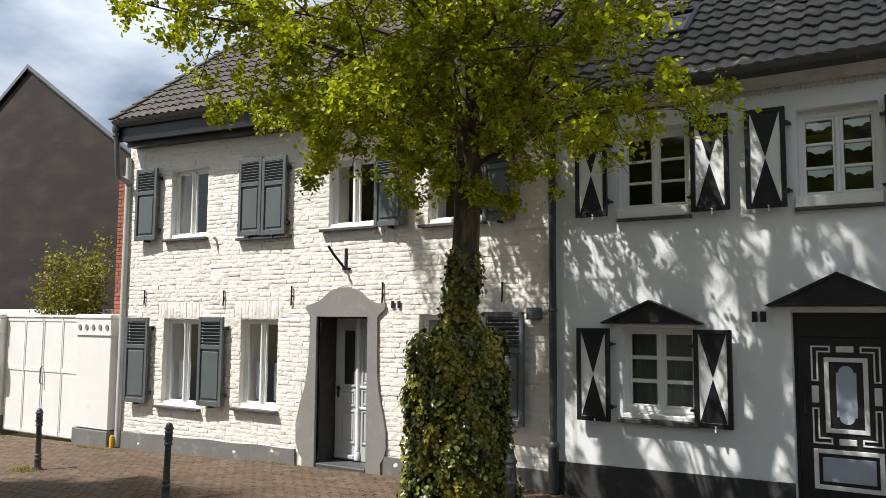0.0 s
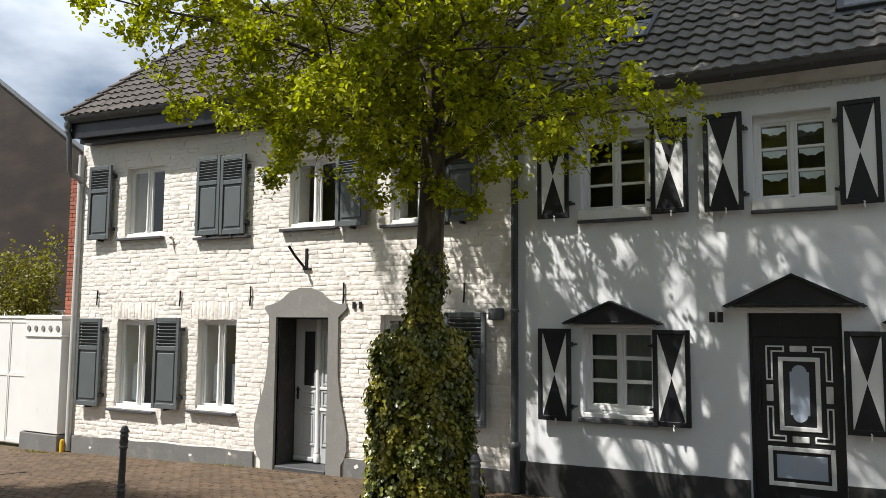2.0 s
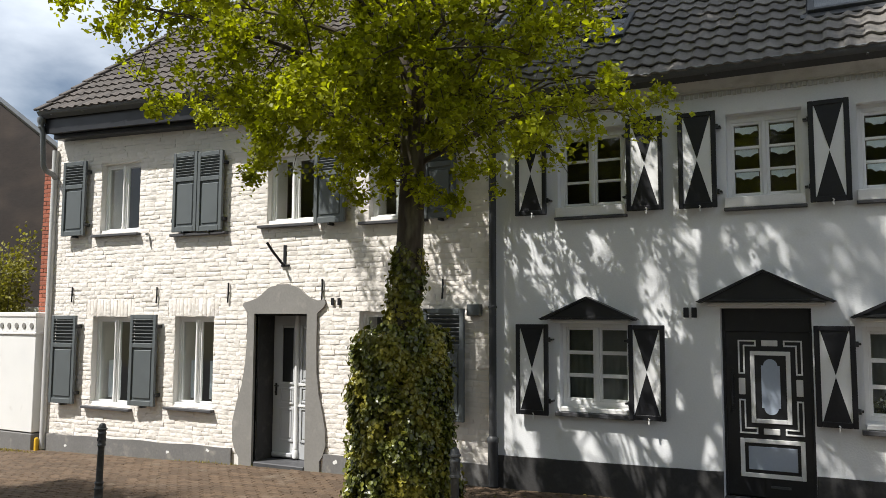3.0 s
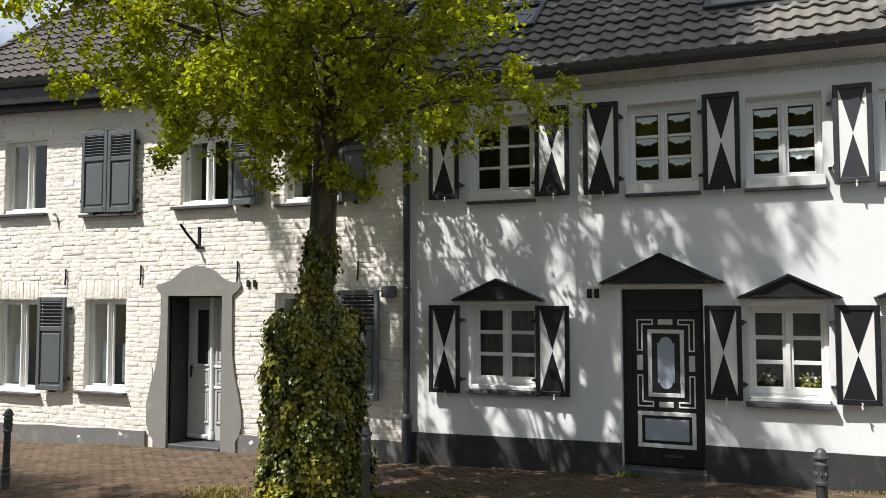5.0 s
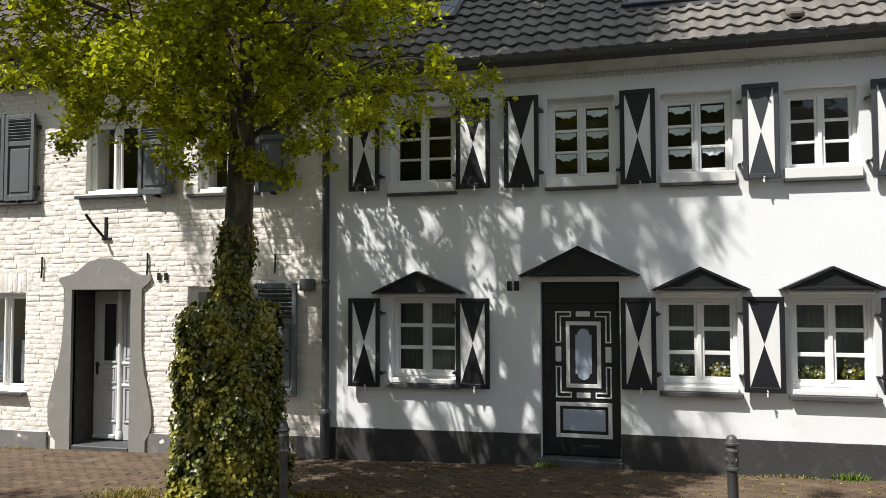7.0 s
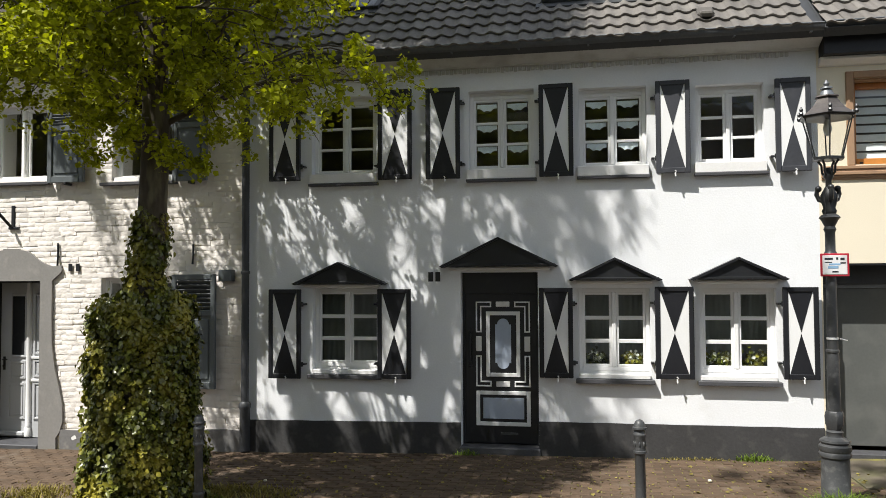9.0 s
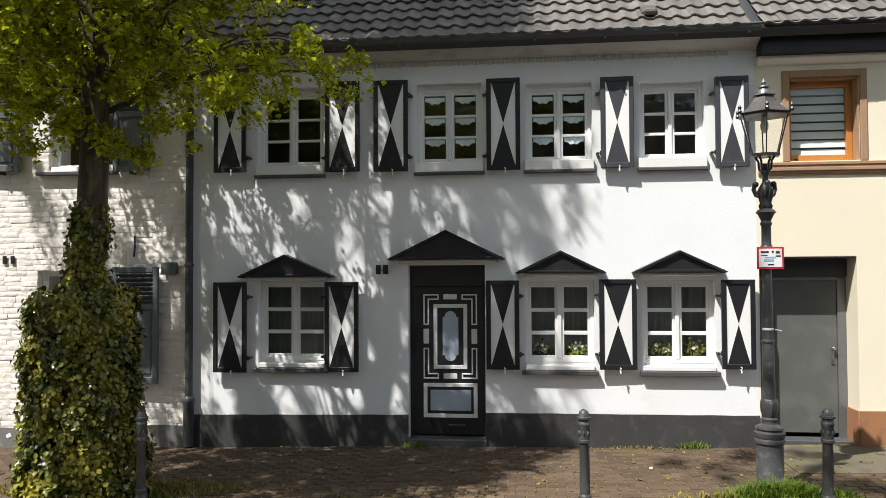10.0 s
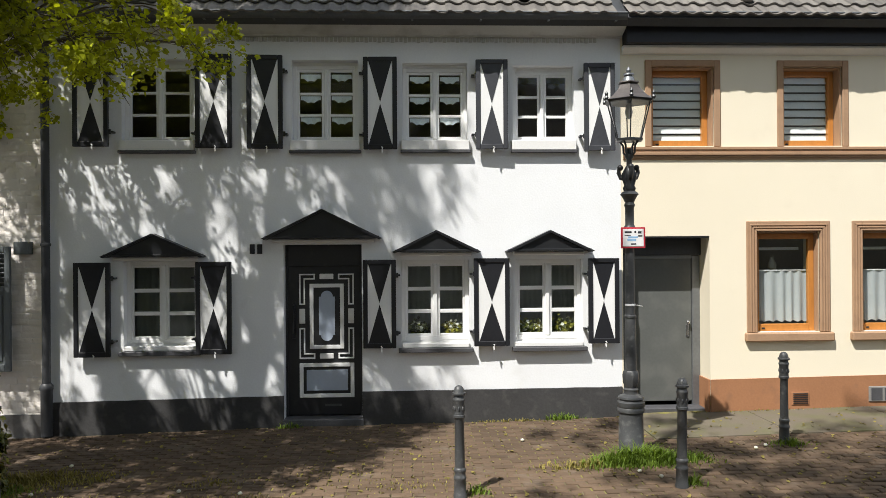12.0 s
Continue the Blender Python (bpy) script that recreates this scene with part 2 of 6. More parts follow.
M_BULB = material("frosted_bulb", (0.75, 0.75, 0.72), 0.3, 0.03, 40, 5, 0.0, gloss=0.5)


# ---- mesh helpers ----
class Shape:
    """Vertices and faces of one mesh, in world metres."""

    def __init__(self):
        self.v, self.f = [], []

    def add(self, verts, faces):
        k = len(self.v)
        self.v += [tuple(p) for p in verts]
        self.f += [tuple(i + k for i in q) for q in faces]
        return self

    def box(self, x0, x1, y0, y1, z0, z1, b=0.004, m=None):
        """A box with chamfered edges."""
        b = min(b, (x1 - x0) / 3, (y1 - y0) / 3, (z1 - z0) / 3)
        lo, hi = (x0, y0, z0), (x1, y1, z1)
        verts, index = [], {}
        for sx in (0, 1):
            for sy in (0, 1):
                for sz in (0, 1):
                    s = (sx, sy, sz)
                    for a in range(3):
                        p = [(hi[i] - b if s[i] else lo[i] + b) for i in range(3)]
                        p[a] = hi[a] if s[a] else lo[a]
                        index[s + (a,)] = len(verts)
                        verts.append(p)
        faces = []
        for a in range(3):
            u, w = (a + 1) % 3, (a + 2) % 3
            for s in (0, 1):
                q = []
                for cu, cw in ((0, 0), (1, 0), (1, 1), (0, 1)):
                    c = [0, 0, 0]
                    c[a], c[u], c[w] = s, cu, cw
                    q.append(index[tuple(c) + (a,)])
                faces.append(q if s else q[::-1])
            for cu in (0, 1):          # edges along a
                for cw in (0, 1):
                    c0, c1 = [0, 0, 0], [0, 0, 0]
                    c0[u] = c1[u] = cu
                    c0[w] = c1[w] = cw
                    c1[a] = 1
                    q = [index[tuple(c0) + (u,)], index[tuple(c1) + (u,)], index[tuple(c1) + (w,)], index[tuple(c0) + (w,)]]
                    faces.append(q if cu != cw else q[::-1])
        for sx in (0, 1):
            for sy in (0, 1):
                for sz in (0, 1):
                    q = [index[(sx, sy, sz, a)] for a in range(3)]
                    faces.append(q if (sx + sy + sz) % 2 else q[::-1])
        if m is not None:
            verts = [m @ Vector(p) for p in verts]
        return self.add(verts, faces)

    def prism(self, outline, y0, y1, m=None):
        """An outline of (x, z), run from y0 to y1."""
        k = len(outline)
        verts = [(x, y0, z) for x, z in outline] + [(x, y1, z) for x, z in outline]
        faces = [tuple(range(k)), tuple(range(2 * k - 1, k - 1, -1))]
        faces += [(i, i + k, (i + 1) % k + k, (i + 1) % k) for i in range(k)]
        if m is not None:
            verts = [m @ Vector(p) for p in verts]
        return self.add(verts, faces)

    def run(self, profile, x0, x1, close=True):
        """A profile of (y, z), run from x0 to x1."""
        k = len(profile)
        verts = [(x0, y, z) for y, z in profile] + [(x1, y, z) for y, z in profile]
        faces = [(i, (i + 1) % k, (i + 1) % k + k, i + k) for i in range(k if close else k - 1)]
        if close:
            faces += [tuple(range(k - 1, -1, -1)), tuple(range(k, 2 * k))]
        return self.add(verts, faces)

    def lathe(self, cx, cy, profile, n=16, turn=0.0, wobble=0.0):
        """A profile of (radius, z), turned about the upright through cx, cy."""
        verts, faces = [], []
        for r, z in profile:
            for i in range(n):
                a = turn + 2 * math.pi * i / n
                rr = r * (1 + wobble * math.cos(8 * a))
                verts.append((cx + rr * math.cos(a), cy + rr * math.sin(a), z))
        for j in range(len(profile) - 1):
            for i in range(n):
                a, b = j * n + i, j * n + (i + 1) % n
                faces.append((a, b, b + n, a + n))
        faces += [tuple(range(n - 1, -1, -1)), tuple((len(profile) - 1) * n + i for i in range(n))]
        return self.add(verts, faces)

    def tube(self, path, radii, n=8):
        """A round tube along points."""
        pts = [Vector(p) for p in path]
        if isinstance(radii, (int, float)):
            radii = [radii] * len(pts)
        verts, faces = [], []
        for i, p in enumerate(pts):
            d = (pts[min(i + 1, len(pts) - 1)] - pts[max(i - 1, 0)]).normalized()
            side = d.cross(Vector((0.31, 0.93, 0.2))).normalized()
            up = side.cross(d)
            for k in range(n):
                a = 2 * math.pi * k / n
                verts.append(p + (side * math.cos(a) + up * math.sin(a)) * radii[i])
        for j in range(len(pts) - 1):
            for i in range(n):
                a, b = j * n + i, j * n + (i + 1) % n
                faces.append((a, b, b + n, a + n))
        faces += [tuple(range(n - 1, -1, -1)), tuple((len(pts) - 1) * n + i for i in range(n))]
        return self.add(verts, faces)

    def ball(self, cx, cy, cz, r, n=12, squash=1.0):
        prof = [(max(r * math.sin(math.pi * i / 8), 1e-4), cz - r * squash * math.cos(math.pi * i / 8)) for i in range(9)]
        return self.lathe(cx, cy, prof, n)

    def wall(self, x0, x1, z0, z1, y0, y1, holes):
        """A wall along x from y0 (front) to y1, with rectangular holes (x0, x1, z0, z1) through it."""
        xs = sorted({x0, x1, *[h[0] for h in holes], *[h[1] for h in holes]})
        zs = sorted({z0, z1, *[h[2] for h in holes], *[h[3] for h in holes]})

        def solid(i, j):
            if not (0 <= i < len(xs) - 1 and 0 <= j < len(zs) - 1):
                return False
            cx, cz = (xs[i] + xs[i + 1]) / 2, (zs[j] + zs[j + 1]) / 2
            return not any(a < cx < b and c < cz < d for a, b, c, d in holes)

        for i in range(len(xs) - 1):
            for j in range(len(zs) - 1):
                if not solid(i, j):
                    continue
                a, b, c, d = xs[i], xs[i + 1], zs[j], zs[j + 1]
                self.add([(a, y0, c), (b, y0, c), (b, y0, d), (a, y0, d)], [(0, 1, 2, 3)])
                self.add([(a, y1, c), (b, y1, c), (b, y1, d), (a, y1, d)], [(3, 2, 1, 0)])
                for di, dj, q in ((-1, 0, ((a, y0, c), (a, y0, d), (a, y1, d), (a, y1, c))), (1, 0, ((b, y0, d), (b, y0, c), (b, y1, c), (b, y1, d))),
                                  (0, -1, ((b, y0, c), (a, y0, c), (a, y1, c), (b, y1, c))), (0, 1, ((a, y0, d), (b, y0, d), (b, y1, d), (a, y1, d)))):
                    if not solid(i + di, j + dj):
                        self.add(q, [(0, 1, 2, 3)])
        return self

    def mesh(self, name, mat, smooth=False):
        me = bpy.data.meshes.new(name)
        me.from_pydata([tuple(p) for p in self.v], [], self.f)
        if mat:
            me.materials.append(mat)
        if smooth:
            me.polygons.foreach_set("use_smooth", [True] * len(me.polygons))
            me.set_sharp_from_angle(angle=radians(42))
        me.update()
        return me


BASES = {}


def thing(name, base, label, category, group="", kind=""):
    """An Empty at its base, which parents the parts."""
    ob = new(name)
    ob.empty_display_size = 0.2
    ob.location = base
    BASES[ob] = Vector(base)
    return tagged(ob, label, category, group, kind)


def part(name, shape, mat, parent, label="", smooth=False, kind=""):
    """A shape as one mesh object under a thing or a part."""
    ob = new(name, shape.mesh(name, mat, smooth) if isinstance(shape, Shape) else shape)
    ob.parent = parent
    if parent in BASES:
        ob.matrix_parent_inverse = Matrix.Translation(-BASES[parent])
    return tagged(ob, label, kind=kind)


def single(name, shape, mat, label, category, group="", kind="", smooth=False):
    return tagged(new(name, shape.mesh(name, mat, smooth)), label, category, group, kind)


def ground_z(x):
    """The pavement's height: it falls gently towards -x."""
    return float(np.interp(x, (-45, -12, -7.5, -2.5, 0, 3, 5.4, 8, 40), (-1.2, -0.36, -0.22, -0.11, -0.04, -0.01, 0.05, 0.10, 0.45)))


def leaf_cloud(centres, normals, size, spread, rng, droop=0.0, fold=0.25, name="crown", mat=None):
    """Many folded five-point leaves: one at each centre, its face along its normal, sized size*(1 +- spread)."""
    k = len(centres)
    nrm = normals / (np.linalg.norm(normals, axis=1, keepdims=True) + 1e-9)
    ref = rng.normal(size=(k, 3))
    ref[:, 2] -= droop
    tip = ref - nrm * np.sum(ref * nrm, axis=1, keepdims=True)
    tip /= np.linalg.norm(tip, axis=1, keepdims=True) + 1e-9
    side = np.cross(nrm, tip)
    s = (size * (1 + spread * (rng.random((k, 1)) * 2 - 1)))
    f = fold * (0.4 + rng.random((k, 1)))
    pts = [centres - tip * s * 0.5, centres + side * s * 0.48 - tip * s * 0.1 + nrm * s * f * 0.5, centres + side * s * 0.28 + tip * s * 0.32 + nrm * s * f * 0.3,
           centres + tip * s * 0.55 - nrm * s * f * 0.2, centres - side * s * 0.28 + tip * s * 0.32 + nrm * s * f * 0.3, centres - side * s * 0.48 - tip * s * 0.1 + nrm * s * f * 0.5]
    v = np.stack(pts, axis=1).reshape(-1, 3)
    base = np.arange(k) * 6
    tris = np.stack([base, base + 1, base + 2, base + 3, base, base + 3, base + 4, base + 5], axis=1).reshape(-1, 4)
    me = bpy.data.meshes.new(name)
    me.vertices.add(len(v))
    me.vertices.foreach_set("co", v.ravel())
    me.loops.add(tris.size)
    me.loops.foreach_set("vertex_index", tris.ravel().astype(np.int32))
    me.polygons.add(len(tris))
    me.polygons.foreach_set("loop_start", np.arange(len(tris), dtype=np.int32) * 4)
    me.materials.append(mat)
    me.update(calc_edges=True)
    return me

# ---- ground ----
g = Shape()
gx = [-400, -45, -30, -20, -16, -14, -12, -10, -7.5, -5, -2.5, 0, 3, 5.4, 8, 12, 25, 40, 400]
for i in range(len(gx) - 1):
    a, b = gx[i], gx[i + 1]
    for y0, y1 in ((-4.6, 0.6), (0.6, 400)):
        za, zb = ground_z(a) - 0.014, ground_z(b) - 0.014
        g.add([(a, y0, za), (b, y0, zb), (b, y1, zb), (a, y1, za)], [(0, 1, 2, 3)])
    za, zb = ground_z(a) - 0.13, ground_z(b) - 0.13
    g.add([(a, -400, za), (b, -400, zb), (b, -4.6, zb), (a, -4.6, za)], [(0, 1, 2, 3)])
ground = single("ground", g, M_PAVERJOINT, "earth and mossy joints under the paving", "ground", kind="structure")
r = Shape()
for i in range(1, len(gx) - 2):
    a, b = gx[i], gx[i + 1]
    za, zb = ground_z(a) - 0.12, ground_z(b) - 0.12
    r.add([(a, -60, za), (b, -60, zb), (b, -4.75, zb), (a, -4.75, za)], [(0, 1, 2, 3)])
single("road", r, M_ASPHALT, "dark grey asphalt road beside the pavement", "road", kind="structure")
kerb = Shape()
for i in range(-22, 16):
    z = ground_z(i + 0.5)
    kerb.box(i + 0.005, i + 0.995, -4.75, -4.6, z - 0.3, z + 0.005, 0.012)
single("kerb", kerb, M_KERB, "pale stone kerb along the road", "kerb", kind="structure")

# ---- houses ----
middle = thing("house", (0.7, 0.15, 0.0), "white plastered terrace house with black and white shutters", "house")
old = thing("house", (-7.6, 0.15, -0.25), "whitewashed brick house with grey louvred shutters and a grey stone doorway", "house")
cream = thing("house", (9.0, 0.15, 0.1), "cream rendered house with brown stone window surrounds and terracotta plinth", "house")

WIN22 = [(-2.02, -1.08, 0.97, 2.08), (1.51, 2.39, 0.97, 2.07), (2.98, 3.87, 0.97, 2.07),
         (-2.03, -1.13, 3.60, 4.66), (0.12, 0.97, 3.60, 4.65), (1.54, 2.38, 3.60, 4.62), (2.97, 3.77, 3.60, 4.59)]
WIN24 = [(-11.02, -9.98, 0.55, 2.13), (-8.95, -8.07, 0.64, 2.14), (-5.17, -4.06, 0.64, 2.24),
         (-10.93, -9.93, 3.68, 4.97), (-6.98, -6.03, 3.66, 4.76), (-5.02, -4.06, 3.62, 4.75)]
WINY_UP = [(4.79, 5.62, 3.54, 4.58), (6.55, 7.34, 3.54, 4.58), (8.31, 9.14, 3.54, 4.58)]
WINY_LO = [(6.18, 7.02, 1.09, 2.41), (7.60, 8.42, 1.09, 2.41), (9.02, 9.86, 1.09, 2.41)]
DOOR22, DOOR24, DOORY = (0.0, 1.0, 0.0, 2.28), (-7.17, -6.12, -0.6, 2.20), (4.40, 5.55, -0.3, 2.36)
S22, SY = (-3.0, 4.38), (4.38, 16.0)

part("wall", Shape().wall(S22[0], S22[1], -0.6, 5.12, 0, 0.34, WIN22 + [DOOR22]), M_PLASTER, middle)
wall24 = part("wall", Shape().wall(-12.25, S22[0], -1.0, 5.6, 0.005, 0.50, WIN24 + [DOOR24]), M_JOINT, old, "whitewashed uneven brickwork")
part("wall", Shape().wall(SY[0], SY[1], -0.5, 5.25, 0.0, 0.42, WINY_UP + WINY_LO + [DOORY]), M_YELLOW, cream)

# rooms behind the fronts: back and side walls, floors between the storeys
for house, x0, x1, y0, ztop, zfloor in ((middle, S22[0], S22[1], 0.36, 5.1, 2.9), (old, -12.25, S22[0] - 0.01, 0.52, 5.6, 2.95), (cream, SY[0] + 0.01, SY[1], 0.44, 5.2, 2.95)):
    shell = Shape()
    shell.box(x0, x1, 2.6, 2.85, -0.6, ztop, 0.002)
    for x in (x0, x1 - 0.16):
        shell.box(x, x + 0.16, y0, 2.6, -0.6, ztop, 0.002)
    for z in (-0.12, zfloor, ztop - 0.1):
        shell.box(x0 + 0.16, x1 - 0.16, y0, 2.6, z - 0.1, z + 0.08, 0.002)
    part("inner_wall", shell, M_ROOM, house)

# plinths
for a, b, z0, z1 in ((S22[0] + 0.002, -0.002, 0.30, 0.345), (1.002, S22[1] - 0.002, 0.385, 0.40)):
    tops = [(a + (b - a) * i / 12, z0 + (z1 - z0) * i / 12 + 0.003 * math.sin(9 * i)) for i in range(12, -1, -1)]
    part("plinth", Shape().prism([(a, -0.5), (b, -0.5)] + tops, -0.028, 0.002), M_DARKPLINTH, middle)
for a, b in ((-12.24, -7.60), (-5.78, S22[0] - 0.004)):
    tops = []
    for i in range(20, -1, -1):
        x = a + (b - a) * i / 20
        tops.append((x, float(np.interp(x, (-12.2, -7.5, -3), (-0.06, 0.03, 0.16))) + 0.010 * math.sin(5 * x)))
    part("plinth", Shape().prism([(a, -0.9), (b, -0.9)] + tops, -0.04, 0.04), M_GREYPLINTH, old, "grey rendered plinth with chipped paint")
p = Shape()
p.prism([(DOORY[1] + 0.0, -0.4), (SY[1], -0.4), (SY[1], 0.62), (DOORY[1], 0.475)], -0.02, 0.002)
p.box(DOORY[1] - 0.022, DOORY[1] - 0.001, 0.003, 0.345, -0.3, 0.475, 0.004)
part("plinth", p, M_TERRA, cream)


# ---- windows ----
def pane_at(parent, x0, x1, z0, z1, y, mat=M_PANE):
    s = Shape()
    s.add([(x0, y, z0), (x1, y, z0), (x1, y, z1), (x0, y, z1)], [(0, 1, 2, 3)])
    ob = part("pane", s, mat, parent)
    ob.visible_shadow = False
    return ob


def casement(house, hole, y, fr=0.05, rows=3, mid=0.065, bar=0.028, mat=M_WHITE, post=False, top=0.0, low=0.0, glass=M_PANE):
    """A two-leaf window set in a hole: frame, mullion, bars and panes."""
    x0, x1, z0, z1 = hole
    z1 -= top
    z0 += low
    f = Shape()
    if top:
        f.box(x0 + 0.001, x1 - 0.001, y + 0.006, y + 0.07, z1, z1 + top - 0.001)
    if low:
        f.box(x0 + 0.001, x1 - 0.001, y + 0.006, y + 0.07, z0 - low, z0)
    f.box(x0 + 0.001, x0 + fr, y, y + 0.07, z0, z1 - 0.001)
    f.box(x1 - fr, x1 - 0.001, y, y + 0.07, z0, z1 - 0.001)
    f.box(x0 + fr, x1 - fr, y, y + 0.07, z1 - fr, z1 - 0.001)
    f.box(x0 + fr, x1 - fr, y, y + 0.07, z0, z0 + fr)
    win = part("window", f, mat, house)
    xm = (x0 + x1) / 2
    s = 0.032
    halves = ((x0 + fr, xm - mid / 2), (xm + mid / 2, x1 - fr))
    part("mullion", Shape().box(xm - mid / 2, xm + mid / 2, y - 0.012, y + 0.065, z0 + fr, z1 - fr, 0.008), mat, win)
    if post:
        turned = Shape().lathe(xm, y - 0.018, [(0.03, z0 + fr), (0.034, z0 + 0.10), (0.022, z0 + 0.13), (0.03, z0 + 0.17), (0.02, z0 + 0.2),
                                               (0.024, (z0 + z1) / 2), (0.02, z1 - 0.2), (0.03, z1 - 0.15), (0.034, z1 - fr)], 12)
        part("turned_post", turned, mat, win, smooth=True)
    for a, b in halves:
        leaf = Shape()
        leaf.box(a, a + s, y + 0.012, y + 0.058, z0 + fr, z1 - fr)
        leaf.box(b - s, b, y + 0.012, y + 0.058, z0 + fr, z1 - fr)
        leaf.box(a + s, b - s, y + 0.012, y + 0.058, z1 - fr - s, z1 - fr)
        leaf.box(a + s, b - s, y + 0.012, y + 0.058, z0 + fr, z0 + fr + s)
        c0, c1 = z0 + fr + s, z1 - fr - s
        for j in range(1, rows):
            z = c0 + (c1 - c0) * j / rows
            leaf.box(a + s, b - s, y + 0.014, y + 0.056, z - bar / 2, z + bar / 2)
        part("sash", leaf, mat, win)
        for j in range(rows):
            pane_at(win, a + s - 0.004, b - s + 0.004, c0 + (c1 - c0) * j / rows, c0 + (c1 - c0) * (j + 1) / rows, y + 0.035, glass)
    return win, halves, (z0 + fr + s, z1 - fr - s)


def valance(win, a, b, ztop, y):
    """A small scalloped lace valance hung behind one pane."""
    n, s = 26, Shape()
    depth, verts = 0.10, []
    for i in range(n + 1):
        u = i / n
        drop = depth * (0.55 + 0.45 * math.sin(math.pi * u)) - 0.018 * abs(math.sin(3 * math.pi * u))
        ripple = 0.004 * math.sin(u * 19 + ztop * 7)
        for j in range(4):
            verts.append((a + (b - a) * u, y + ripple * j / 3, ztop - drop * j / 3))
    faces = [(i * 4 + j, i * 4 + j + 4, i * 4 + j + 5, i * 4 + j + 1) for i in range(n) for j in range(3)]
    s.add(verts, faces)
    part("lace_valance", s, M_CLOTH, win, "white scalloped lace valance", smooth=True)


for k, hole in enumerate(WIN22):
    win, halves, (c0, c1) = casement(middle, hole, 0.12, mid=0.05, bar=0.034, top=0.045, glass=M_CLEARPANE) if k >= 3 else casement(middle, hole, 0.12, mid=0.055, bar=0.048, low=0.055, glass=M_CLEARPANE)
    x0, x1, z0, z1 = hole
    if k >= 3:      # white board in front of the upper sill, slate under it
        part("sill_board", Shape().box(x0 - 0.02, x1 + 0.02, -0.055, 0.02, z0 - 0.11, z0 + 0.015, 0.006), M_OLDWHITE, win, "weathered white sill board")
        part("sill", Shape().box(x0 - 0.03, x1 + 0.035, -0.075, 0.02, z0 - 0.15, z0 - 0.112, 0.006), M_SLATE, win, "dark slate sill")
    else:
        part("sill_board", Shape().box(x0 + 0.004, x1 - 0.004, -0.03, 0.10, z0 - 0.03, z0 + 0.028, 0.008), M_OLDWHITE, win, "weathered white sill board")
        part("sill", Shape().box(x0 - 0.04, x1 + 0.04, -0.095, 0.05, z0 - 0.085, z0 - 0.032, 0.006), M_SLATE, win, "dark slate sill")
    if k < 3:       # added grey sheet behind the plants, lifts the tone of the dark panes
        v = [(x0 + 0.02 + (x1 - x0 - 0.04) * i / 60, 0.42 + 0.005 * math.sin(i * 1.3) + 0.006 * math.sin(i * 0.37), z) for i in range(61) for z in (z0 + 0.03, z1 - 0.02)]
        part("net_curtain", Shape().add(v, [(2 * i, 2 * i + 2, 2 * i + 3, 2 * i + 1) for i in range(60)]), M_PANEFILL, win, "grey sheet added behind the panes", smooth=True)
    if k in (4, 5):
        for a, b in halves:
            for j in range(3):
                valance(win, a + 0.045, b - 0.045, c0 + (c1 - c0) * (j + 1) / 3 - 0.022, 0.161)

for k, hole in enumerate(WIN24):
    win, halves, (c0, c1) = casement(old, hole, 0.10, 0.05, 1, 0.085, post=True)
    x0, x1, z0, z1 = hole
    part("sill_board", Shape().box(x0 + 0.003, x1 - 0.003, 0.02, 0.13, z0 - 0.03, z0 + 0.05, 0.008), M_OLDWHITE, win, "weathered white sill board")
    part("sill", Shape().box(x0 - 0.14, x1 + 0.06, -0.10, 0.06, z0 - 0.075, z0 - 0.03, 0.006), M_SLATE, win, "dark slate sill")
    if k in (0, 1):     # half-height white screens behind the lower panes
        for a, b in halves:
            part("screen", Shape().box(a + 0.05, b - 0.05, 0.30, 0.31, z0 + 0.1, z0 + (z1 - z0) * 0.5, 0.002), M_CLOTH, win, "pale half-height window screen")


